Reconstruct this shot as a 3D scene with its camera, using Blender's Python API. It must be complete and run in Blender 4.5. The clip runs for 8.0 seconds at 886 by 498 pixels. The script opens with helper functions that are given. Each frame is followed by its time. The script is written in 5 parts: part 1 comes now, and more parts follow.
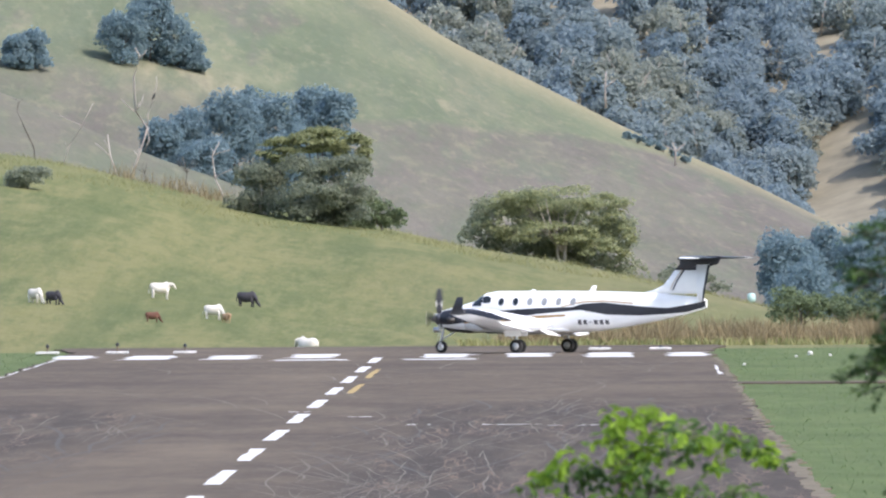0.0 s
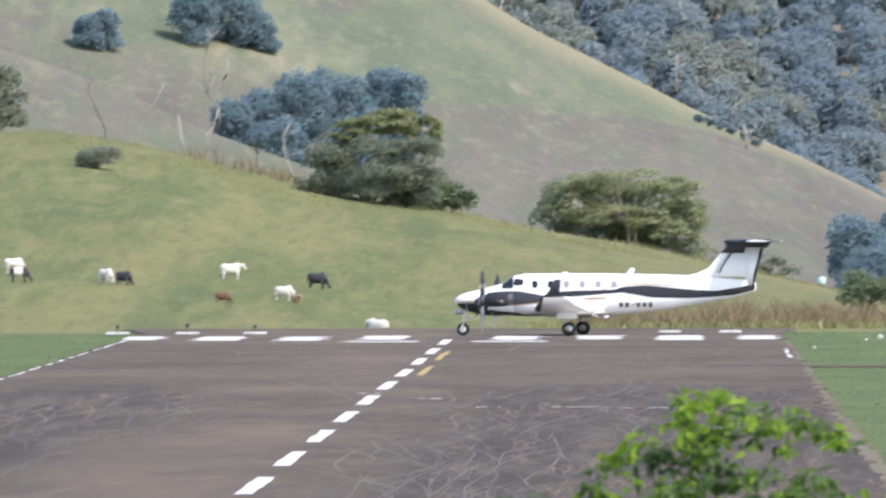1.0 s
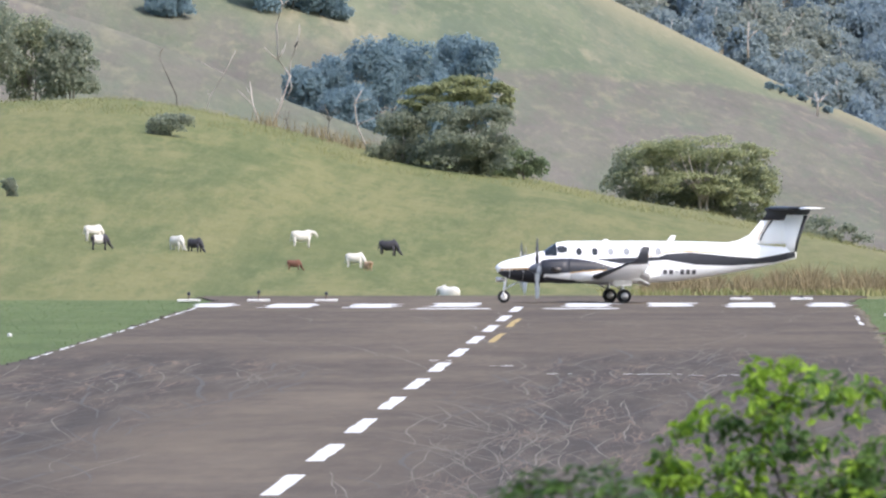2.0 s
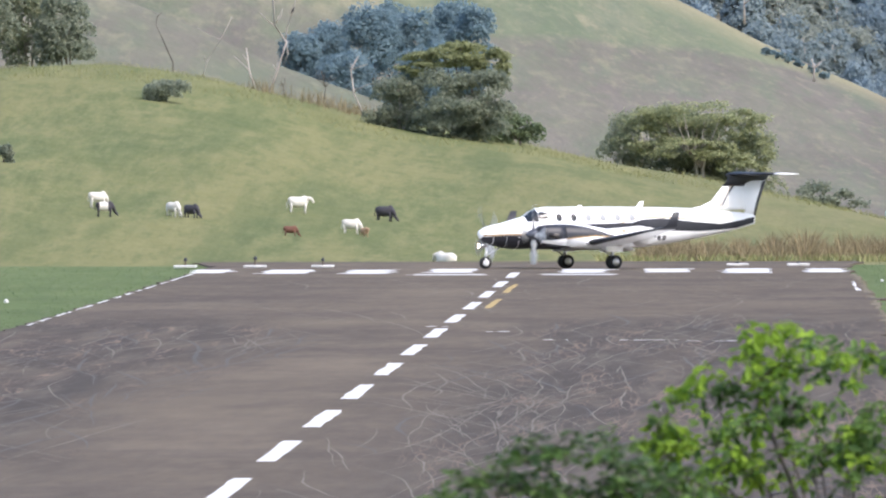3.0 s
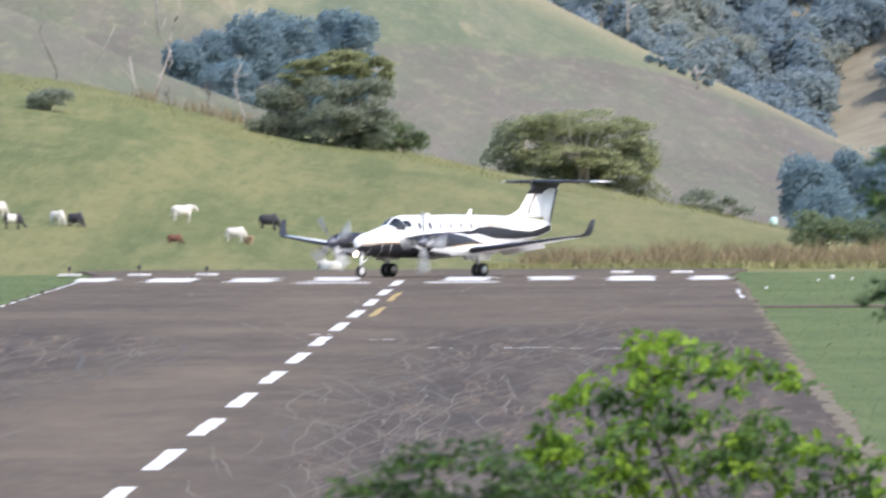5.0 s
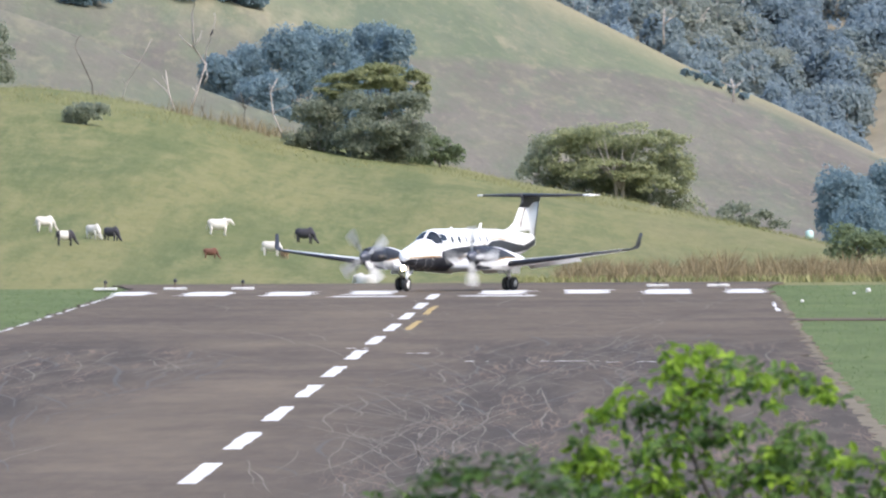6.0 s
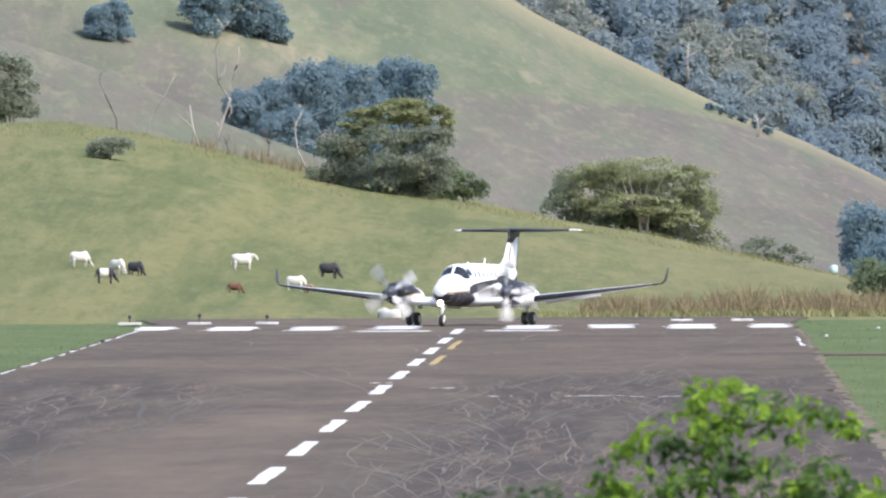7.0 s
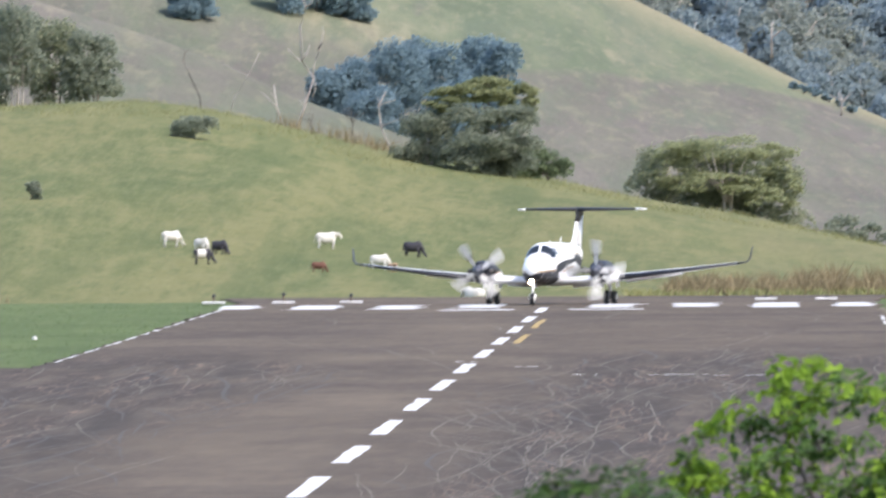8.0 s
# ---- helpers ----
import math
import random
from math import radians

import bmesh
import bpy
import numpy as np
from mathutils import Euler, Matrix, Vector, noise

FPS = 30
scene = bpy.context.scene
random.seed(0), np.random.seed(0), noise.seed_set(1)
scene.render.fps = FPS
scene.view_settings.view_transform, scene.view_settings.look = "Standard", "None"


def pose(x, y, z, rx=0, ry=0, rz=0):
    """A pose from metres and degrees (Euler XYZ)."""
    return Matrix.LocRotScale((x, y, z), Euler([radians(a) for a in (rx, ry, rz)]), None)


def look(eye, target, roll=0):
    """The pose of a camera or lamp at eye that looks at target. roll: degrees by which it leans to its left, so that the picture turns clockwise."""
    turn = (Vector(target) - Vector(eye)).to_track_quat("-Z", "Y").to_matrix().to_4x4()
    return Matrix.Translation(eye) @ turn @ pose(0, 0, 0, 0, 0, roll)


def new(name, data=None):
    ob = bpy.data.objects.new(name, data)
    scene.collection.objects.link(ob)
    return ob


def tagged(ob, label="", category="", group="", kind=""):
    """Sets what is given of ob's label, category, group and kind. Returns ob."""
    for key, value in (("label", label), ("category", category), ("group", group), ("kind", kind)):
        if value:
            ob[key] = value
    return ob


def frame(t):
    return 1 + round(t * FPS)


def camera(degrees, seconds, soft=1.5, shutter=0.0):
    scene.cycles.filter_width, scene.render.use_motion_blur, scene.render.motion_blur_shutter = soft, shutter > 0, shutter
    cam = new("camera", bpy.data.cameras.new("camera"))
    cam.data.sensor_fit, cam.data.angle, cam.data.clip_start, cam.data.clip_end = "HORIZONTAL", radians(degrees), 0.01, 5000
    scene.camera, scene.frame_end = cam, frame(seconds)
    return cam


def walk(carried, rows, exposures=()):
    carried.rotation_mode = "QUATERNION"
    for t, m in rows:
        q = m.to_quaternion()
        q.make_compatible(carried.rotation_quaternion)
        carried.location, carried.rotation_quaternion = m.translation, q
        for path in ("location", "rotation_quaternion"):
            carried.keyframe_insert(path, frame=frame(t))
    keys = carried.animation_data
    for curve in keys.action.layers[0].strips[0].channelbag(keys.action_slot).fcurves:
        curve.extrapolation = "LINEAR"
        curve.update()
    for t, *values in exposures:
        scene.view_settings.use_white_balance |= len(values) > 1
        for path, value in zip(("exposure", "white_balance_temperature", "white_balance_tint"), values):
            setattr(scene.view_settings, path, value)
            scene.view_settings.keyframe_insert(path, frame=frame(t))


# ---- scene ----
EYE = (9.5, 0.0, 7.2)


def aim(yaw, pitch, roll):
    """The camera at its stand, turned by yaw, tipped by pitch and leant by roll, in degrees."""
    return pose(*EYE, pitch, 0, yaw) @ pose(0, 0, 0, 0, 0, roll)


cam = camera(2.1646, 8.0, soft=2.2, shutter=0.6)
walk(cam, [
    (0.0, aim(0.3817, 89.8576, -0.350)), (0.5, aim(0.4134, 89.8650, -0.309)), (1.0, aim(0.5541, 89.8143, -0.105)),
    (1.5, aim(0.6957, 89.7557, -0.074)), (1.7, aim(0.7165, 89.7535, -0.072)), (2.8, aim(0.7408, 89.6532, -0.070)),
    (3.0, aim(0.7200, 89.6510, -0.106)), (3.5, aim(0.6395, 89.7596, 0.070)), (4.0, aim(0.5039, 89.8523, 0.0)),
    (4.5, aim(0.3734, 89.7975, -0.172)), (5.0, aim(0.4366, 89.6699, -0.229)), (5.2, aim(0.4757, 89.6467, -0.40)),
    (6.4, aim(0.5413, 89.7385, -0.237)), (6.5, aim(0.5413, 89.7447, -0.237)), (7.0, aim(0.5830, 89.7886, -0.296)),
    (7.5, aim(0.6923, 89.8056, -0.226)), (8.0, aim(0.7885, 89.7377, -0.333)),
], exposures=[(0.0, 0.98, 6350, 16), (8.0, 0.98, 6350, 16)])
cam.data.dof.use_dof = True
cam.data.dof.focus_distance, cam.data.dof.aperture_fstop = 1060.0, 36.0

# ---- sky and sun ----
SUN = Vector((0.48, -0.42, 0.77)).normalized()
world = bpy.data.worlds.new("sky")
scene.world = world
world.use_nodes = True
wn = world.node_tree.nodes
sky = wn.new("ShaderNodeTexSky")
sky.sky_type, sky.sun_disc = "NISHITA", False
sky.sun_elevation = math.asin(SUN.z)
sky.sun_rotation = math.atan2(SUN.x, SUN.y)
sky.dust_density, sky.air_density = 2.0, 1.2
wn["Background"].inputs["Strength"].default_value = 0.15
world.node_tree.links.new(sky.outputs["Color"], wn["Background"].inputs["Color"])
sun = new("sun", bpy.data.lights.new("sun", "SUN"))
sun.data.energy, sun.data.angle, sun.data.color = 2.08, radians(0.53), (1.0, 0.95, 0.87)
sun.matrix_world = look(SUN * 300, (0, 0, 0))


# ---- materials ----
class Shade:
    """A node material with a few shorthands."""

    def __init__(self, name, rough=0.8, metal=0.0):
        self.mat = bpy.data.materials.new(name)
        self.mat.use_nodes = True
        self.tree = self.mat.node_tree
        self.bsdf = self.tree.nodes["Principled BSDF"]
        self.bsdf.inputs["Roughness"].default_value = rough
        self.bsdf.inputs["Metallic"].default_value = metal

    def node(self, kind):
        return self.tree.nodes.new(kind)

    def link(self, a, b):
        self.tree.links.new(a, b)

    def coords(self, scale=(1, 1, 1)):
        g = self.node("ShaderNodeNewGeometry")
        m = self.node("ShaderNodeMapping")
        m.inputs["Scale"].default_value = scale
        self.link(g.outputs["Position"], m.inputs["Vector"])
        return m.outputs["Vector"]

    def noise(self, scale, stretch=(1, 1, 1), detail=4, lo=0.35, hi=0.65):
        n = self.node("ShaderNodeTexNoise")
        n.inputs["Scale"].default_value, n.inputs["Detail"].default_value = scale, detail
        n.inputs["Roughness"].default_value = 0.62
        self.link(self.coords(stretch), n.inputs["Vector"])
        r = self.node("ShaderNodeMapRange")
        r.inputs["From Min"].default_value, r.inputs["From Max"].default_value = lo, hi
        self.link(n.outputs["Fac"], r.inputs["Value"])
        return r.outputs["Result"]

    def ridge(self, scale, stretch, width, detail=2):
        """Thin wandering lines, where a noise passes its middle value."""
        n = self.node("ShaderNodeTexNoise")
        n.inputs["Scale"].default_value, n.inputs["Detail"].default_value = scale, detail
        self.link(self.coords(stretch), n.inputs["Vector"])
        off = self.node("ShaderNodeMath")
        off.operation = "SUBTRACT"
        off.inputs[1].default_value = 0.5
        self.link(n.outputs["Fac"], off.inputs[0])
        mag = self.node("ShaderNodeMath")
        mag.operation = "ABSOLUTE"
        self.link(off.outputs[0], mag.inputs[0])
        r = self.node("ShaderNodeMapRange")
        r.inputs["From Min"].default_value, r.inputs["From Max"].default_value = width, 0.0
        self.link(mag.outputs[0], r.inputs["Value"])
        return r.outputs["Result"]

    def mix(self, fac, a, b):
        m = self.node("ShaderNodeMix")
        m.data_type = "RGBA"
        for value, slot in ((fac, m.inputs[0]), (a, m.inputs[6]), (b, m.inputs[7])):
            if isinstance(value, tuple):
                slot.default_value = (*value, 1)
            elif isinstance(value, float):
                slot.default_value = value
            else:
                self.link(value, slot)
        return m.outputs[2]

    def above(self, axis, lo, hi):
        g = self.node("ShaderNodeNewGeometry")
        s = self.node("ShaderNodeSeparateXYZ")
        self.link(g.outputs["Position"], s.inputs[0])
        r = self.node("ShaderNodeMapRange")
        r.inputs["From Min"].default_value, r.inputs["From Max"].default_value = lo, hi
        self.link(s.outputs[axis], r.inputs["Value"])
        return r.outputs["Result"]

    def times(self, a, b, how="MULTIPLY"):
        m = self.node("ShaderNodeMath")
        m.operation, m.use_clamp = how, True
        for i, v in enumerate((a, b)):
            if isinstance(v, float):
                m.inputs[i].default_value = v
            else:
                self.link(v, m.inputs[i])
        return m.outputs[0]

    def bump(self, height, strength=0.4, distance=0.1):
        b = self.node("ShaderNodeBump")
        b.inputs["Strength"].default_value, b.inputs["Distance"].default_value = strength, distance
        self.link(height, b.inputs["Height"])
        self.link(b.outputs["Normal"], self.bsdf.inputs["Normal"])

    def done(self, colour):
        if isinstance(colour, tuple):
            self.bsdf.inputs["Base Color"].default_value = (*colour, 1)
        else:
            self.link(colour, self.bsdf.inputs["Base Color"])
        return self.mat


def plain(name, colour, rough=0.5, metal=0.0, vary=0.12, scale=2.0):
    """A painted or coated surface with slight soiling."""
    s = Shade(name, rough, metal)
    dark = tuple(c * (1 - vary) for c in colour)
    return s.done(s.mix(s.noise(scale, detail=3), dark, colour))


def leafy(name, dark, light, through_=0.25):
    """Leaves: each one takes its own tone between two greens, and lets some light through."""
    s = Shade(name, 0.6)
    g = s.node("ShaderNodeNewGeometry")
    c = s.mix(g.outputs["Random Per Island"], dark, light)
    s.done(c)
    s.bsdf.inputs["Specular IOR Level"].default_value = 0.25
    tr = s.node("ShaderNodeBsdfTranslucent")
    s.link(c, tr.inputs["Color"])
    mx = s.node("ShaderNodeMixShader")
    mx.inputs[0].default_value = through_
    s.link(s.bsdf.outputs[0], mx.inputs[1])
    s.link(tr.outputs[0], mx.inputs[2])
    s.link(mx.outputs[0], s.tree.nodes["Material Output"].inputs["Surface"])
    return s.mat


def make_asphalt():
    """Aged asphalt: cloudy brown-grey, streaked across, darker and netted with tyre scuffs on its near length."""
    s = Shade("asphalt", 0.9)
    c = s.mix(s.noise(0.03, (1, 0.5, 1), 6, 0.36, 0.64), (0.082, 0.063, 0.045), (0.115, 0.090, 0.065))
    c = s.mix(s.times(s.noise(0.16, (0.8, 0.2, 1), 6, 0.46, 0.66), 0.6), c, (0.146, 0.115, 0.083))
    c = s.mix(s.times(s.noise(0.12, (0.5, 0.3, 1), 6, 0.48, 0.64), 0.7), c, (0.059, 0.046, 0.037))
    c = s.mix(s.times(s.noise(0.5, (0.7, 0.12, 1), 6, 0.48, 0.7), 0.5), c, (0.146, 0.117, 0.086))
    c = s.mix(s.times(s.noise(0.4, (0.8, 0.1, 1), 6, 0.5, 0.68), 0.5), c, (0.054, 0.043, 0.035))
    c = s.mix(s.times(s.noise(1.6, (0.8, 0.07, 1), 6, 0.45, 0.72), 0.4), c, (0.142, 0.112, 0.083))
    c = s.mix(s.times(s.noise(2.6, (1, 0.06, 1), 6, 0.42, 0.7), 0.35), c, (0.053, 0.042, 0.034))
    # the older length, darkest towards both sides, with a worn pale lane beside the centre line
    old = s.above(1, 758.0, 740.0)
    sides = s.times(s.above(0, -3.5, -7.5), s.times(s.above(0, 1.6, 4.0), s.above(1, 830.0, 790.0)), "ADD")
    old = s.times(s.times(old, s.above(1, 800.0, 760.0), "MAXIMUM"), sides)
    c = s.mix(s.times(s.times(old, s.noise(0.45, (1, 0.05, 1), 6, 0.30, 0.52)), 0.9), c, (0.049, 0.040, 0.033))
    lane = s.times(s.times(s.above(0, -7.5, -4.0), s.above(0, 0.4, -1.2)), s.noise(0.1, (1.0, 0.12, 1), 5, 0.42, 0.62))
    c = s.mix(s.times(lane, 0.45), c, (0.166, 0.132, 0.092))
    c = s.mix(s.times(s.times(old, s.noise(1.0, (1, 0.028, 1), 6, 0.5, 0.66)), 0.5), c, (0.138, 0.114, 0.086))
    c = s.mix(s.times(s.times(old, s.noise(1.2, (1, 0.03, 1), 6, 0.52, 0.66)), 0.6), c, (0.039, 0.033, 0.029))
    for scale, stretch, width in ((0.8, (1, 0.02, 1), 0.011), (1.4, (1, 0.024, 1), 0.014), (0.5, (1, 0.05, 1), 0.007), (2.4, (1, 0.016, 1), 0.016)):
        net = s.times(s.ridge(scale, stretch, width), s.noise(0.6, (1, 0.03, 1), 4, 0.45, 0.62))
        c = s.mix(s.times(s.times(net, old), 0.95), c, (0.195, 0.138, 0.103))
    s.bump(s.noise(6.0), 0.3, 0.02)
    s.bsdf.inputs["Specular IOR Level"].default_value = 0.2
    return s.done(c)


def make_mown():
    s = Shade("mown_grass", 0.9)
    c = s.mix(s.noise(0.12, (1, 0.3, 1), 5), (0.080, 0.115, 0.046), (0.118, 0.153, 0.062))
    c = s.mix(s.times(s.noise(0.5, (1, 0.25, 1), 5, 0.45, 0.7), 0.5), c, (0.072, 0.104, 0.043))
    c = s.mix(s.times(s.noise(0.9, (1, 0.05, 1), 5, 0.5, 0.75), 0.5), c, (0.15, 0.165, 0.078))
    c = s.mix(s.times(s.noise(2.2, (1, 0.03, 1), 5, 0.48, 0.7), 0.45), c, (0.066, 0.096, 0.040))
    c = s.mix(s.times(s.noise(4.0, (1, 0.03, 1), 5, 0.5, 0.72), 0.35), c, (0.155, 0.172, 0.085))
    s.bump(s.noise(2.5), 0.4, 0.15)
    s.bsdf.inputs["Specular IOR Level"].default_value = 0.1
    return s.done(c)


def make_pasture():
    """Rough pasture: green and straw in long soft drifts that follow the slope."""
    s = Shade("pasture_grass", 0.95)
    c = s.mix(s.noise(0.045, (1, 0.12, 1), 6, 0.38, 0.62), (0.106, 0.125, 0.049), (0.163, 0.161, 0.068))
    c = s.mix(s.times(s.noise(0.11, (1, 0.1, 1), 6, 0.47, 0.6), 0.75), c, (0.087, 0.112, 0.045))
    c = s.mix(s.times(s.noise(0.17, (0.8, 0.16, 1), 6, 0.5, 0.66), 0.6), c, (0.195, 0.185, 0.081))
    c = s.mix(s.times(s.noise(0.5, (0.8, 0.14, 1), 6, 0.48, 0.72), 0.4), c, (0.214, 0.199, 0.097))
    c = s.mix(s.times(s.noise(0.9, (0.7, 0.2, 1), 6, 0.5, 0.74), 0.35), c, (0.084, 0.103, 0.042))
    c = s.mix(s.times(s.noise(0.7, (1, 0.045, 1), 6, 0.46, 0.66), 0.5), c, (0.201, 0.192, 0.087))
    c = s.mix(s.times(s.noise(0.8, (1, 0.05, 1), 6, 0.5, 0.68), 0.55), c, (0.078, 0.099, 0.040))
    c = s.mix(s.times(s.noise(2.4, (1, 0.05, 1), 6, 0.46, 0.7), 0.35), c, (0.204, 0.195, 0.093))
    c = s.mix(s.times(s.noise(0.12, (1, 0.05, 1), 5, 0.54, 0.62), 0.45), c, (0.081, 0.106, 0.042))
    # straw tints the low ground towards the runway end
    c = s.mix(s.times(s.times(s.above(0, -14.0, 22.0), s.noise(0.08, (1, 0.2, 1), 5, 0.3, 0.6)), 0.55), c, (0.190, 0.167, 0.091))
    s.bump(s.noise(0.5, (1, 0.3, 1)), 0.3, 0.3)
    s.bsdf.inputs["Specular IOR Level"].default_value = 0.1
    return s.done(c)


def make_far_hill(name, lo, hi, dry=0.0):
    """Dry hill grass: brown on the low ground, greener above, with straw patches and a pale ridge."""
    s = Shade(name, 0.95)
    # brown and green hold some extra blue in place of distance haze
    brown = s.mix(s.noise(0.09, (1, 0.2, 1), 6, 0.38, 0.62), (0.117, 0.106, 0.093), (0.150, 0.136, 0.117))
    green = s.mix(s.noise(0.08, (1, 0.2, 1), 6, 0.4, 0.6), (0.104, 0.128, 0.080), (0.160, 0.174, 0.110))
    tan = s.mix(s.noise(0.2, (1, 0.2, 1), 5), (0.240, 0.216, 0.144), (0.304, 0.268, 0.184))
    # the greener ground lies above a line that slants with the ridge
    g, cut = s.node("ShaderNodeNewGeometry"), s.node("ShaderNodeVectorMath")
    cut.operation = "DOT_PRODUCT"
    cut.inputs[1].default_value = (-3.4, 1.0, 0.0)
    s.link(g.outputs["Position"], cut.inputs[0])
    shift = s.node("ShaderNodeMath")
    shift.operation = "MULTIPLY_ADD"
    s.link(s.noise(0.07, (1, 0.2, 1), 5, 0.2, 0.8), shift.inputs[0])
    shift.inputs[1].default_value = 26.0
    s.link(cut.outputs["Value"], shift.inputs[2])
    band = s.node("ShaderNodeMapRange")
    band.inputs["From Min"].default_value, band.inputs["From Max"].default_value = lo, hi
    s.link(shift.outputs[0], band.inputs["Value"])
    c = s.mix(band.outputs["Result"], brown, green)
    c = s.mix(s.times(s.noise(0.06, (1, 0.2, 1), 5, 0.25, 0.7), dry), c, brown)
    hollow = s.times(s.above(1, 3214.0, 3196.0), s.above(0, -27.0, -36.0))
    c = s.mix(s.times(s.times(hollow, s.noise(0.12, (1, 0.15, 1), 5, 0.25, 0.5)), 0.85), c, brown)
    straw = s.times(s.times(s.above(1, 3186.0, 3200.0), s.above(1, 3238.0, 3218.0)), s.times(s.above(0, -58.0, -52.0), s.above(0, -34.0, -40.0)))
    c = s.mix(s.times(s.times(straw, s.noise(0.16, (1, 0.2, 1), 5, 0.38, 0.56)), 0.8), c, tan)
    c = s.mix(s.times(s.times(s.noise(0.05, (1, 0.12, 1), 6, 0.49, 0.55), 0.8), s.above(0, -26.0, -34.0)), c, brown)
    c = s.mix(s.times(s.noise(0.05, (1, 0.12, 1), 6, 0.5, 0.57), 0.22), c, brown)
    c = s.mix(s.times(s.noise(0.16, (1, 0.09, 1), 6, 0.5, 0.64), 0.6), c, (0.108, 0.132, 0.092))
    c = s.mix(s.times(s.noise(0.10, (1, 0.13, 1), 6, 0.6, 0.7), 0.6), c, tan)
    c = s.mix(s.times(s.noise(0.9, (1, 0.2, 1), 5, 0.5, 0.8), 0.2), c, tan)
    c = s.mix(s.times(s.noise(0.33, (1, 0.22, 1), 6, 0.5, 0.68), 0.45), c, (0.096, 0.112, 0.076))
    c = s.mix(s.times(s.noise(0.45, (1, 0.2, 1), 6, 0.52, 0.7), 0.4), c, (0.240, 0.224, 0.152))
    c = s.mix(s.times(s.noise(0.05, (1, 0.3, 1), 4, 0.4, 0.62), 0.35), c, (0.135, 0.15, 0.096))
    c = s.mix(s.times(s.above(1, 3360.0, 3396.0), 0.75), c, (0.25, 0.225, 0.142))
    s.bump(s.noise(0.35, (1, 0.3, 1)), 0.35, 0.5)
    s.bsdf.inputs["Specular IOR Level"].default_value = 0.1
    return s.done(c)


ASPHALT, MOWN, PASTURE, DRY = make_asphalt(), make_mown(), make_pasture(), make_far_hill("dry_hill_grass", 3312.0, 3323.0)
FLOOR = plain("forest_floor", (0.275, 0.245, 0.172), 0.95, 0, 0.35, 0.12)
SPUR = make_far_hill("spur_grass", 1000.0, 1100.0, 0.75)
ROAD_WHITE = plain("road_paint_white", (0.702, 0.693, 0.666), 0.7, 0, 0.3, 1.5)
ROAD_YELLOW = plain("road_paint_yellow", (0.416, 0.288, 0.088), 0.7, 0, 0.3, 1.5)
PALE_TRACK = plain("scuffed_asphalt", (0.172, 0.144, 0.113), 0.9, 0, 0.45, 0.35)
DARK_TRACK = plain("tyre_rubber_streak", (0.062, 0.051, 0.043), 0.85, 0, 0.3, 0.6)
DIRT = plain("verge_soil", (0.165, 0.135, 0.085), 0.95, 0, 0.4, 0.8)
WHITE = plain("aircraft_white_paint", (0.89, 0.89, 0.88), 0.32, 0, 0.04)
BLACK = plain("aircraft_black_paint", (0.02, 0.022, 0.03), 0.5, 0, 0.2)
GREY_MARK = plain("aircraft_grey_marking", (0.10, 0.10, 0.11), 0.4)
# pale grey base stands in for the reflection on the aft cabin panes
PALE_GLASS = plain("pale_cabin_glass", (0.30, 0.31, 0.32), 0.08)
GOLD = plain("aircraft_gold_paint", (0.42, 0.26, 0.10), 0.35, 0.3)
GLASS = plain("cockpit_glass", (0.02, 0.025, 0.03), 0.08, 0)
RUBBER = plain("tyre_rubber", (0.022, 0.022, 0.023), 0.85)
ALLOY = plain("bare_alloy", (0.55, 0.55, 0.56), 0.35, 0.85)
SPINNER = plain("dark_spinner_metal", (0.10, 0.108, 0.13), 0.4, 0.4)
BLADE = plain("propeller_blade", (0.62, 0.61, 0.58), 0.5, 0.0)
SOOT = plain("exhaust_metal", (0.12, 0.11, 0.10), 0.5, 0.7)
BARK = plain("grey_bark", (0.168, 0.148, 0.128), 0.95, 0, 0.4, 1.5)
PALE_BARK = plain("bleached_wood", (0.432, 0.392, 0.352), 0.9, 0, 0.25, 1.0)
CROWN_GOLD = leafy("yellow_green_leaves", (0.206, 0.235, 0.116), (0.336, 0.354, 0.179), 0.5)
CROWN_OLIVE = leafy("olive_yellow_leaves", (0.254, 0.293, 0.163), (0.429, 0.442, 0.247), 0.58)
CROWN_GREEN = leafy("dark_green_leaves", (0.156, 0.207, 0.129), (0.248, 0.304, 0.166), 0.58)
CROWN_MIX = leafy("olive_grey_leaves", (0.212, 0.257, 0.170), (0.377, 0.387, 0.246), 0.58)
CROWN_GREY = leafy("grey_green_leaves", (0.193, 0.230, 0.175), (0.322, 0.345, 0.248), 0.58)
# distance haze is put into these four leaf colours as blue and paleness
CROWN_HAZE_BLUE = leafy("haze_blue_leaves", (0.201, 0.292, 0.331), (0.254, 0.344, 0.362), 0.62)
CROWN_FAR = leafy("far_haze_leaves", (0.251, 0.323, 0.364), (0.300, 0.374, 0.396), 0.62)
CROWN_FAR_GREY = leafy("far_haze_grey_leaves", (0.267, 0.334, 0.350), (0.320, 0.376, 0.366), 0.62)
CROWN_FAR_OLIVE = leafy("far_haze_olive_leaves", (0.302, 0.341, 0.311), (0.387, 0.410, 0.339), 0.62)
LEAF_BRIGHT = leafy("bright_green_leaves", (0.080, 0.172, 0.016), (0.296, 0.448, 0.044), 0.5)
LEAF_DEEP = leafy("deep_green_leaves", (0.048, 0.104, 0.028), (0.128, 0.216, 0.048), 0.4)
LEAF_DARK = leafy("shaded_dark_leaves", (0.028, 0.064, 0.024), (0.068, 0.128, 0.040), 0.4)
REED = leafy("dry_reed", (0.172, 0.132, 0.072), (0.37, 0.295, 0.17), 0.45)
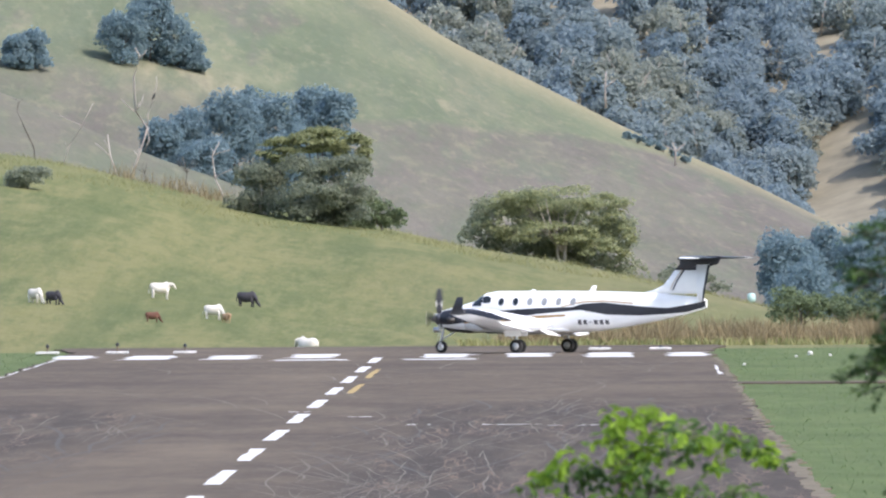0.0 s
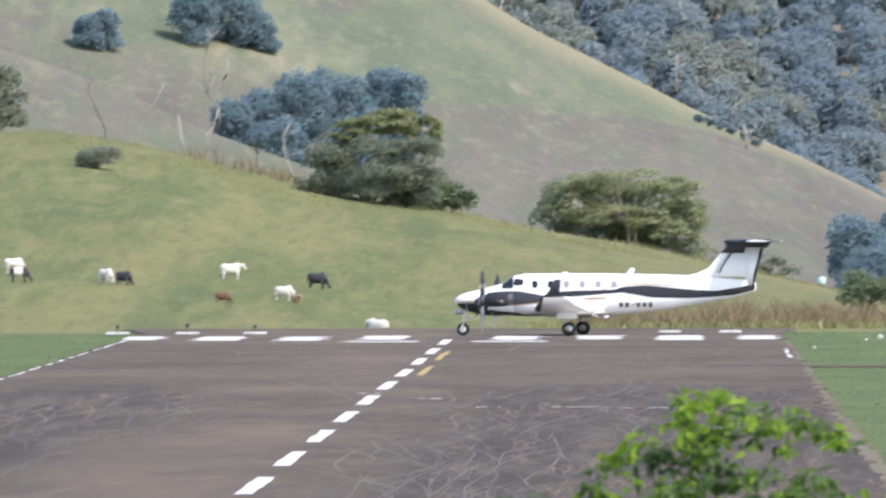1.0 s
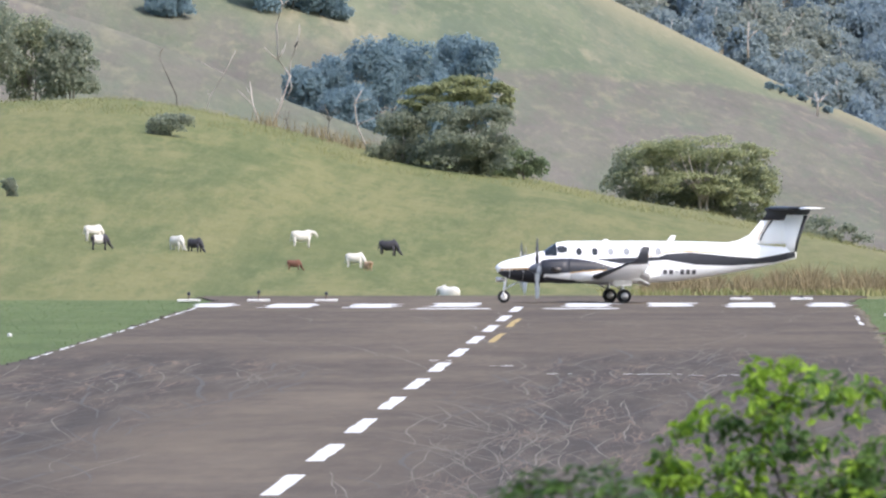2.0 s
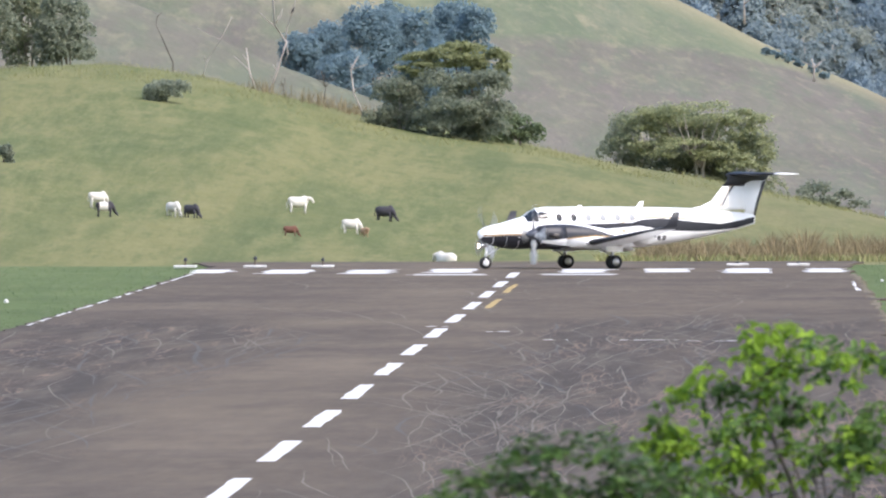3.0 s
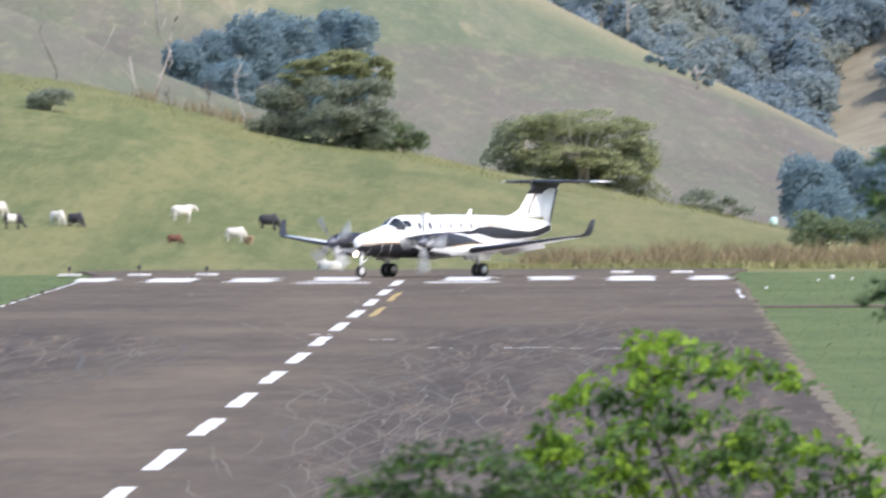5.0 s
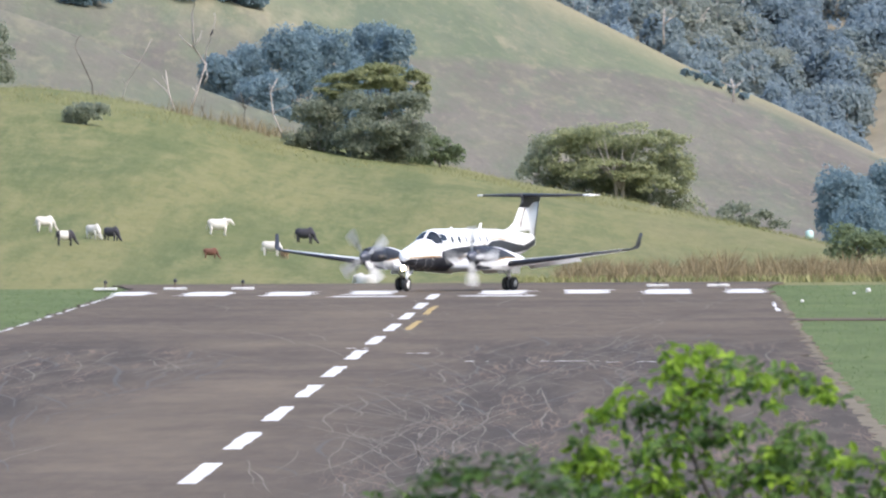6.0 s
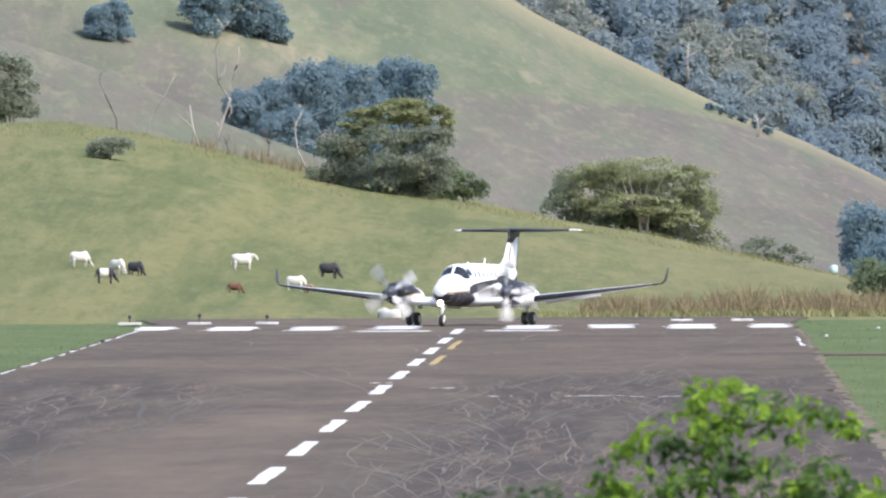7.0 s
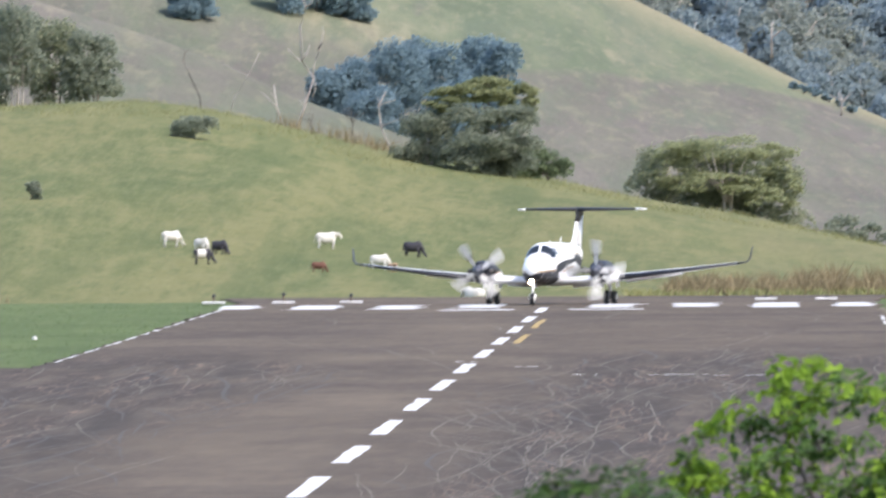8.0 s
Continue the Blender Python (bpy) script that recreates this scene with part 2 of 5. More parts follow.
TUFT_GREEN = leafy("verge_tuft", (0.085, 0.140, 0.055), (0.140, 0.200, 0.081), 0.2)
TUFT = leafy("pasture_tuft", (0.200, 0.217, 0.089), (0.281, 0.267, 0.119), 0.2)
COW_WHITE = plain("cream_hide", (0.666, 0.630, 0.558), 0.85, 0, 0.18)
COW_BLACK = plain("black_hide", (0.045, 0.042, 0.05), 0.8, 0, 0.3)
COW_BROWN = plain("red_brown_hide", (0.152, 0.068, 0.044), 0.85, 0, 0.25)
COW_TAN = plain("tan_hide", (0.400, 0.264, 0.160), 0.85, 0, 0.2)
POST = plain("weathered_post", (0.128, 0.096, 0.072), 0.9)
LAMP = Shade("landing_lamp", 0.3)
LAMP.bsdf.inputs["Emission Color"].default_value = (1.0, 0.72, 0.38, 1)
LAMP.bsdf.inputs["Emission Strength"].default_value = 60
LAMP = LAMP.done((0.9, 0.85, 0.7))


# ---- mesh helpers ----
def mesh(name, verts, faces, mats, parent=None, label="", smooth_=False, index=None):
    me = bpy.data.meshes.new(name)
    me.from_pydata([tuple(v) for v in verts], [], [tuple(f) for f in faces])
    for m in (mats if isinstance(mats, (list, tuple)) else [mats]):
        me.materials.append(m)
    if index is not None:
        me.polygons.foreach_set("material_index", np.asarray(index, dtype=np.int32))
    if smooth_:
        me.polygons.foreach_set("use_smooth", np.ones(len(me.polygons), dtype=bool))
    me.update()
    ob = new(name, me)
    if parent:
        ob.parent = parent
    if label:
        ob["label"] = label
    return ob


def part(name, bm, material, parent, label="", smooth_=False):
    """Link a bmesh as one mesh object under a thing or a part."""
    me = bpy.data.meshes.new(name)
    bmesh.ops.recalc_face_normals(bm, faces=bm.faces)
    bm.to_mesh(me)
    bm.free()
    me.materials.append(material)
    if smooth_:
        me.polygons.foreach_set("use_smooth", np.ones(len(me.polygons), dtype=bool))
    ob = new(name, me)
    ob.parent = parent
    if label:
        ob["label"] = label
    return ob


def loft(bm, rings, caps=True):
    """Skin a list of closed rings of points."""
    loops = [[bm.verts.new(p) for p in ring] for ring in rings]
    n = len(loops[0])
    for a, b in zip(loops, loops[1:]):
        for i in range(n):
            bm.faces.new((a[i], a[(i + 1) % n], b[(i + 1) % n], b[i]))
    if caps:
        bm.faces.new(loops[0][::-1])
        bm.faces.new(loops[-1])
    return bm


def tube(bm, points, radii, sides=8):
    """A round limb along points."""
    pts = [Vector(p) for p in points]
    rings = []
    for i, p in enumerate(pts):
        d = (pts[min(i + 1, len(pts) - 1)] - pts[max(i - 1, 0)]).normalized()
        u = d.orthogonal().normalized()
        v = d.cross(u)
        rings.append([p + float(radii[i]) * (u * math.cos(a) + v * math.sin(a)) for a in (k * math.tau / sides for k in range(sides))])
    # keep neighbouring rings from twisting
    for a, b in zip(rings, rings[1:]):
        k = min(range(sides), key=lambda s: (b[s] - a[0]).length)
        b[:] = b[k:] + b[:k]
    return loft(bm, rings)


def box(bm, lo, hi, bevel=0.0):
    vs = bmesh.ops.create_cube(bm, size=1)["verts"]
    for v in vs:
        v.co = Vector([lo[i] + (v.co[i] + 0.5) * (hi[i] - lo[i]) for i in range(3)])
    if bevel:
        es = {e for v in vs for e in v.link_edges}
        bmesh.ops.bevel(bm, geom=list(es), offset=bevel, segments=2, affect="EDGES")
    return bm


def leaf_quads(rng, lobes, count, size, flat=0.0, ragged=0.55, core=0.3):
    """Leaves scattered through the outer shell of egg-shaped lobes: vertices and faces."""
    vol = np.array([l[3] * l[4] * l[5] for l in lobes]) ** (2 / 3)
    pick = rng.choice(len(lobes), count, p=vol / vol.sum())
    L = np.array(lobes)[pick]
    d = rng.normal(size=(count, 3))
    d /= np.linalg.norm(d, axis=1)[:, None]
    d[:, 2] = np.where(d[:, 2] < -0.35, -d[:, 2] * 0.6, d[:, 2])
    r = rng.uniform(core, 1.05, count) ** 0.5
    clump = 1 + 0.16 * np.sin(d[:, 0] * 7 + pick) * np.sin(d[:, 2] * 6 + pick * 2)
    c = L[:, :3] + d * L[:, 3:6] * (r * clump)[:, None]
    nrm = d * 0.8 + rng.normal(size=(count, 3)) * ragged + np.array([0, 0, 0.35 + flat])
    nrm /= np.linalg.norm(nrm, axis=1)[:, None]
    a = np.cross(nrm, rng.normal(size=(count, 3)))
    a /= np.linalg.norm(a, axis=1)[:, None]
    b = np.cross(nrm, a)
    s = size * rng.uniform(0.6, 1.4, count)[:, None]
    v = np.stack([c - a * s, c - b * s * 0.55, c + a * s, c + b * s * 0.55], 1).reshape(-1, 3)
    return v, np.arange(count * 4).reshape(-1, 4)


def lobes_for(rng, cx, cy, cz, rx, ry, rz, n, share=0.42):
    """Break one crown into uneven lobes."""
    out = []
    for _ in range(n):
        d = rng.normal(size=3)
        d /= np.linalg.norm(d)
        k = rng.uniform(0.45, 0.78)
        f = rng.uniform(0.75, 1.25) * share
        out.append((cx + d[0] * rx * k, cy + d[1] * ry * k, cz + d[2] * rz * k, rx * f, ry * f, rz * f * 1.1))
    return out


def bushy(rng, x, y, z0, top, rx, n=12):
    """Lobes of a tree whose foliage reaches down to the ground at z0."""
    out = []
    for _ in range(n):
        t = rng.uniform(0.04, 0.84)
        w = rx * (0.35 + 0.65 * math.sin(math.pi * min(1, 0.22 + t * 0.72)))
        a, k = rng.uniform(0, math.tau), rng.uniform(0.3, 0.75)
        f = rng.uniform(0.34, 0.52)
        out.append((x + math.cos(a) * w * k, y + math.sin(a) * w * k, z0 + t * (top - z0), rx * f, rx * f, min(rx * f * 1.1, (top - z0) * 0.27)))
    return out


def tree(name, label, base, lobes, count, leaf, leaves, bark=BARK, trunk=0.25, limbs=6, seed=1, flat=0.0, group="", stems=1, ragged=0.5, core=0.45):
    """A tree with a tapered trunk, limbs to the lobes, and a crown of many leaves."""
    rng = np.random.default_rng(seed)
    thing = new(name)
    thing.location = base
    bx, by, bz = base
    rel = [(l[0] - bx, l[1] - by, l[2] - bz, *l[3:]) for l in lobes]
    mid = np.mean([l[:3] for l in rel], axis=0)
    bm = bmesh.new()
    for k in range(stems):
        off = (k - (stems - 1) / 2) * trunk * 4
        top = (mid[0] * 0.7 + off * 1.5, mid[1] * 0.7, max(mid[2], 0.3))
        tube(bm, [(off, 0, -0.4), (off * 1.1 + rng.normal() * trunk, 0, top[2] * 0.35), (top[0] * 0.6 + off * 0.5, top[1] * 0.6, top[2] * 0.7), top],
             [trunk * 1.25, trunk, trunk * 0.75, trunk * 0.4], 8)
    for l in sorted(rel, key=lambda q: -q[3])[:limbs]:
        fork = (mid[0] * 0.5, mid[1] * 0.5, mid[2] * rng.uniform(0.35, 0.65))
        bend = [(fork[i] + l[i]) / 2 + rng.normal() * trunk for i in range(3)]
        tube(bm, [fork, bend, l[:3]], [trunk * 0.5, trunk * 0.36, trunk * 0.14], 6)
    part("trunk", bm, bark, thing, smooth_=True)
    v, f = leaf_quads(rng, rel, count, leaf, flat, ragged, core)
    mesh("crown", v, f, leaves, thing)
    return tagged(thing, label, "tree", group)


# ---- ground ----
def smooth(a, b, t):
    t = np.clip((t - a) / (b - a), 0.0, 1.0)
    return t * t * (3 - 2 * t)


# crest heights of the three hills, along x
PASTURE_X = np.array([-400, -140, -90, -62, -50, -44.8, -39.7, -34.5, -29.3, -24.1, -16.3, -8.6, -3.4, 4.4, 12.1, 17.3, 22.5, 27.7, 38, 70, 400])
PASTURE_Z = np.array([4, 9, 10.8, 11.0, 10.9, 10.5, 9.7, 8.8, 7.5, 5.9, 4.3, 3.6, 2.5, 1.1, -0.8, -1.9, -2.9, -4.0, -6.0, -8, -8])
SPUR_X = np.array([-900, -300, -110, -80, -66, -57.5, -51, -44.7, -35, -19, 0, 40, 900])
SPUR_Z = np.array([40, 44, 34, 26, 21.2, 18.1, 15.8, 13.2, 9.4, 3.0, -6, -12, -12])
SLOPE_X = np.array([-900, -120, -80, -52, -35.5, -20.7, -10.9, 1.4, 13.7, 24.3, 32.5, 43.8, 63, 120, 900])
SLOPE_Z = np.array([90, 72, 64, 53, 43.6, 34.6, 28.4, 21.9, 16.4, 11.5, 7.5, 2.2, -6, -15, -15])


def line(xs, zs, x, w):
    return sum(np.interp(x + d * w, xs, zs) for d in (-1, -0.5, 0, 0.5, 1)) / 5


def ground_z(x, y):
    x, y = np.asarray(x, float), np.asarray(y, float)
    near = 5.4 * (1 - smooth(4, 60, y))
    edge = 1045 + 40 * smooth(-16, 2, x)
    z = near - 7.0 * smooth(edge, edge + 420, y)
    t = np.clip((y - 1700) / 450, 0, 1)
    up = 0.45 * t + 0.55 * t * t * (3 - 2 * t)
    z = z + (line(PASTURE_X, PASTURE_Z, x, 3) + 7) * up - (line(PASTURE_X, PASTURE_Z, x, 3) + 16) * smooth(2150, 2420, y)
    spur = (line(SPUR_X, SPUR_Z, x, 3) + 16) * (0.5 * np.clip((y - 2440) / 210, 0, 1) + 0.5 * smooth(2420, 2650, y))
    z = z + spur * (1 - smooth(2650, 2960, y))
    t = np.clip((y - 2960) / 440, 0, 1)
    hill = (line(SLOPE_X, SLOPE_Z, x, 2.5) + 16) * (0.7 * t + 0.3 * t * t * (3 - 2 * t))
    z = z + hill * (1 - smooth(3400, 3720, y))
    t = np.clip((y - 3720) / 560, 0, 1)
    z = z + 120 * t * (1 - 0.4 * smooth(4300, 4900, y))
    far = smooth(1700, 2000, y)
    z = z + far * (0.25 * np.sin(x * 0.21 + y * 0.017) + 0.2 * np.sin(x * 0.07 - y * 0.031 + 1.3))
    return z + smooth(3500, 3900, y) * (2.5 * np.sin(x * 0.11 + 0.7) + 2 * np.sin(y * 0.035 + x * 0.05))


def make_ground():
    ys = np.concatenate([[-4500, -1500, -500, -150, -40], np.arange(0, 80, 10), np.arange(100, 1000, 50), np.arange(1000, 1120, 6),
                         np.arange(1120, 1700, 30), np.arange(1700, 2180, 5), np.arange(2180, 2440, 20), np.arange(2440, 2680, 6),
                         np.arange(2680, 2960, 20), np.arange(2960, 3440, 6), np.arange(3440, 3720, 20), np.arange(3720, 4400, 12), [4500, 4700, 4950]])
    xs = np.concatenate([[-4500, -2000, -900, -400, -250, -180, -140], np.arange(-120, 90, 1.5), [95, 110, 140, 180, 250, 400, 900, 2000, 4500]])
    X, Y = np.meshgrid(xs, ys)
    Z = ground_z(X, Y)
    n = len(xs)
    verts = np.stack([X, Y, Z], -1).reshape(-1, 3)
    i = np.arange(len(ys) - 1)[:, None] * n + np.arange(n - 1)[None]
    faces = np.stack([i, i + 1, i + n + 1, i + n], -1).reshape(-1, 4)
    yc = (ys[:-1] + ys[1:]) / 2
    row = np.select([yc < 1060, yc < 2300, yc < 2800, yc < 3600], [0, 1, 4, 2], 3)
    ob = mesh("ground", verts, faces, [MOWN, PASTURE, DRY, FLOOR, SPUR], smooth_=True, index=np.repeat(row, n - 1))
    return tagged(ob, "mown airfield grass rising to pasture and dry hills beyond", "ground", kind="structure")


make_ground()


def slab(name, xs_left, xs_right, ys, z, mat, parent=None, thick=0.05):
    """A thin paved strip whose two edges are given along y."""
    verts, faces = [], []
    for a, b, y in zip(xs_left, xs_right, ys):
        verts += [(a, y, z), (b, y, z), (a, y, z - thick), (b, y, z - thick)]
    for k in range(len(ys) - 1):
        o, p = 4 * k, 4 * k + 4
        faces += [(o, o + 1, p + 1, p), (o, p, p + 2, o + 2), (o + 1, o + 3, p + 3, p + 1)]
    e = 4 * (len(ys) - 1)
    faces += [(0, 2, 3, 1), (e, e + 1, e + 3, e + 2)]
    return mesh(name, verts, faces, mat, parent)


def make_runway():
    rng = np.random.default_rng(3)
    ys = np.arange(60, 1079, 3.0)
    left = -13.9 + rng.normal(size=len(ys)) * 0.12
    right = 14.35 + rng.normal(size=len(ys)) * 0.14
    flare = 6.0 * smooth(1035, 1075, ys)
    run = slab("runway", left - 0.2 * flare, right + 0.1 * flare, ys, 0.06, ASPHALT)
    tagged(run, "worn brown-grey asphalt runway with tyre streaks", "runway", kind="structure")
    ap = slab("taxiway", [-120, -120, -120], [-13.75, -13.75, -13.75], [420, 600, 748], 0.055, ASPHALT)
    tagged(ap, "weathered asphalt taxiway joining the runway", "taxiway", kind="structure")
    ditch = slab("service_path", [14.3, 14.3], [90, 90], [864, 872], 0.05, ASPHALT)
    tagged(ditch, "narrow dark paved path crossing the verge grass", "path", kind="structure")
    ys = np.arange(330, 1000, 2.0)
    w = 0.12 + 0.3 * rng.random(len(ys)) ** 2 + 0.28 * (1 - smooth(520, 720, ys))
    soil = slab("verge", np.full(len(ys), 14.2), 14.35 + w, ys, 0.045, DIRT)
    tagged(soil, "bare brown soil along the runway edge", "verge", kind="structure")
    return run


RUNWAY = make_runway()


def paint_patch(name, x0, x1, y0, y1, mat, rng, rough=0.06, z=0.066, steps=8):
    """A worn painted rectangle on the runway, with ragged edges."""
    ys = np.linspace(y0, y1, steps)
    a = x0 + rng.normal(size=steps) * rough
    b = x1 + rng.normal(size=steps) * rough
    return slab(name, a, b, ys, z, mat, RUNWAY, 0.004)


def make_markings():
    rng = np.random.default_rng(11)
    for k in range(14):
        y = 990 - 50.4 * k
        paint_patch("centreline_stripe", -0.2, 0.2, y - 14.5, y + 14.5, ROAD_WHITE, rng, 0.02)
    for y0, y1, x in ((896, 938, 0.62), (828, 866, 0.66)):
        paint_patch("yellow_line", x - 0.11, x + 0.11, y0, y1, ROAD_YELLOW, rng, 0.03)
    for x, half in ((2.85, 0.95), (6.4, 0.92), (9.95, 0.95), (13.3, 0.76)):
        for sgn in (-1, 1):
            paint_patch("threshold_stripe", sgn * x - half, sgn * x + half, 1003 + rng.uniform(-3, 3), 1026 + rng.uniform(-3, 3), ROAD_WHITE, rng, 0.17, steps=12)
    for sgn in (-1, 1):
        paint_patch("threshold_bar", sgn * 2.75 - 1.5, sgn * 2.75 + 1.5, 991, 996, ROAD_WHITE, rng, 0.12)
    y = 1000.0
    while y > 770:
        d = rng.uniform(6, 20)
        paint_patch("edge_line", -13.80, -13.69, y - d, y, ROAD_WHITE, rng, 0.035)
        y -= d + rng.uniform(2, 9)
    for y0, y1, x in ((905, 950, 14.1),):
        paint_patch("edge_line", x, x + 0.1, y0, y1, ROAD_WHITE, rng, 0.05)
    for x0, x1, y in ((-0.6, 0.0, 760), (5.9, 7.8, 715), (3.6, 4.5, 716), (1.5, 2.1, 742), (7.9, 8.4, 712), (10.6, 11.4, 655), (8.8, 9.4, 712)):
        x = x0
        while x < x1:
            w = rng.uniform(0.08, 0.4)
            paint_patch("faded_mark", x, x + w, y - rng.uniform(0.1, 0.9), y + rng.uniform(0.1, 0.9), ROAD_WHITE, rng, 0.05, steps=4)
            x += w + rng.uniform(0.05, 0.35)


make_markings()


def make_tracks(name, mat, count, seed, area, width, z, label, wander=0.07, knots=6):
    """Long curved scuffs that tyres have left on the asphalt; most cross near a few turning places."""
    rng = np.random.default_rng(seed)
    verts, faces = [], []
    x0, x1, y0, y1 = area
    hubs = np.stack([rng.uniform(x0, x1, knots), rng.uniform(y0, y1, knots)], 1)
    for _ in range(count):
        h = hubs[rng.integers(knots)]
        mx, my = h[0] + rng.normal() * (x1 - x0) * 0.13, h[1] + rng.normal() * (y1 - y0) * 0.11
        if rng.random() < 0.25:
            mx, my = rng.uniform(x0, x1), rng.uniform(y0, y1)
        n, step = int(rng.integers(10, 26)), rng.uniform(1.6, 4.2)
        slope, bend = rng.normal() * wander, rng.normal() * 0.003
        w = width * rng.uniform(0.4, 1.5)
        x, y = mx - slope * step * n / 2, my - step * n / 2
        o = len(verts)
        for k in range(n):
            if not (x0 - 1 < x < x1 + 1) or not 330 < y < y1 + 6:
                if len(verts) > o:
                    break
            else:
                ww = w * math.sin(math.pi * (k + 0.6) / (n + 0.2)) * rng.uniform(0.6, 1.3)
                verts += [(x - ww, y, z), (x + ww, y, z)]
            slope += bend + rng.normal() * 0.009
            x += slope * step
            y += step
        m = (len(verts) - o) // 2
        faces += [(o + 2 * k, o + 2 * k + 1, o + 2 * k + 3, o + 2 * k + 2) for k in range(m - 1)]
    return tagged(mesh(name, verts, faces, mat, RUNWAY), label, kind="stuff")


make_tracks("pale_scuffs", PALE_TRACK, 150, 5, (-14, -5.0, 430, 748), 0.022, 0.0625, "pale curved scuff lines", 0.03, 14)
make_tracks("pale_scuffs", PALE_TRACK, 200, 8, (1.6, 9.5, 430, 800), 0.022, 0.0625, "pale curved scuff lines", 0.03, 16)
make_tracks("pale_scuffs", PALE_TRACK, 50, 16, (8, 13.5, 430, 980), 0.02, 0.0625, "pale curved scuff lines", 0.05)
make_tracks("pale_scuffs", PALE_TRACK, 30, 6, (-13, 13, 740, 980), 0.03, 0.0625, "pale curved scuff lines", 0.05)
make_tracks("tyre_streaks", DARK_TRACK, 60, 7, (-13, -4, 430, 748), 0.05, 0.0615, "dark rubber streaks", 0.02, 40)
make_tracks("tyre_streaks", DARK_TRACK, 50, 17, (2, 12, 430, 800), 0.05, 0.0615, "dark rubber streaks", 0.02, 40)


# ---- the aircraft ----
FUSE = np.array([  # station x, underside z, top z, half width
    (5.36, 1.50, 1.57, 0.03), (5.28, 1.35, 1.68, 0.17), (5.1, 1.20, 1.79, 0.31), (4.8, 1.06, 1.89, 0.44), (4.2, 0.92, 2.02, 0.58),
    (3.65, 0.86, 2.17, 0.66), (3.2, 0.88, 2.29, 0.69), (2.9, 0.89, 2.52, 0.71), (2.65, 0.9, 2.64, 0.72), (2.2, 0.9, 2.71, 0.72),
    (0.0, 0.9, 2.71, 0.72), (-1.2, 0.9, 2.71, 0.72), (-2.5, 0.97, 2.69, 0.69), (-4.0, 1.16, 2.66, 0.58), (-5.5, 1.42, 2.60, 0.42),
    (-6.8, 1.68, 2.48, 0.24), (-7.7, 1.92, 2.4, 0.1), (-7.95, 2.0, 2.3, 0.04)])[::-1]
FUSE[FUSE[:, 0] < 2.8, 1] -= 0.05


def skin_point(x, a, out=0.0):
    """A point of the fuselage's skin at station x; a is the angle from the top, to the left side positive."""
    lo, hi, w = (np.interp(x, FUSE[:, 0], FUSE[:, k]) for k in (1, 2, 3))
    s, c = math.sin(a), math.cos(a)
    k = 0.86
    y = (w + out) * math.copysign(abs(s) ** k, s)
    z = (lo + hi) / 2 + ((hi - lo) / 2 + out) * math.copysign(abs(c) ** k, c)
    return (x, y, z)


def skin_angle(x, z):
    lo, hi = (np.interp(x, FUSE[:, 0], FUSE[:, k]) for k in (1, 2))
    c = max(-1, min(1, (z - (lo + hi) / 2) / ((hi - lo) / 2)))
    return math.acos(math.copysign(abs(c) ** (1 / 0.86), c))


def skin_band(name, stations, upper, lower, mat, parent, side, out=0.006, rows=6, label=""):
    """A painted or glazed band that hugs the skin, between two heights along the stations."""
    bm = bmesh.new()
    grid = []
    for x, zu, zl in zip(stations, upper, lower):
        a0, a1 = skin_angle(x, zu), skin_angle(x, zl)
        grid.append([bm.verts.new(skin_point(x, side * (a0 + (a1 - a0) * k / rows), out)) for k in range(rows + 1)])
    for g, h in zip(grid, grid[1:]):
        for k in range(rows):
            bm.faces.new((g[k], g[k + 1], h[k + 1], h[k]))
    return part(name, bm, mat, parent, label, True)


def foil(chord_x, chord, z, y, thick, n=14):
    """A closed aerofoil ring, nose forward, at span y."""
    up, dn = [], []
    for k in range(n + 1):
        t = (1 - math.cos(math.pi * k / n)) / 2
        h = 5 * thick * (0.2969 * math.sqrt(t) - 0.126 * t - 0.3516 * t ** 2 + 0.2843 * t ** 3 - 0.1015 * t ** 4) * chord
        up.append((chord_x - t * chord, y, z + h * 1.1))
        dn.append((chord_x - t * chord, y, z - h * 0.9))
    return up + dn[-2:0:-1]


def make_wheel(parent, name, at, r, w, hub):
    """A tyre with a hub; it turns about its own axle."""
    bm = bmesh.new()
    prof = [(r * 0.55, -w / 2), (r * 0.9, -w / 2), (r, -w * 0.28), (r, w * 0.28), (r * 0.9, w / 2), (r * 0.55, w / 2)]
    n = 24
    loft(bm, [[(p[0] * math.cos(a), p[1], p[0] * math.sin(a)) for a in (k * math.tau / n for k in range(n))] for p in prof])
    ob = part(name, bm, RUBBER, parent, "black rubber tyre", True)
    ob.location = at
    bm = bmesh.new()
    loft(bm, [[(q * math.cos(a), y, q * math.sin(a)) for a in (k * math.tau / n for k in range(n))] for q, y in
              ((r * 0.2, -w * 0.56), (r * 0.54, -w * 0.52), (r * 0.54, w * 0.52), (r * 0.2, w * 0.56))])
    part("hub", bm, hub, ob, "", True)
    return ob


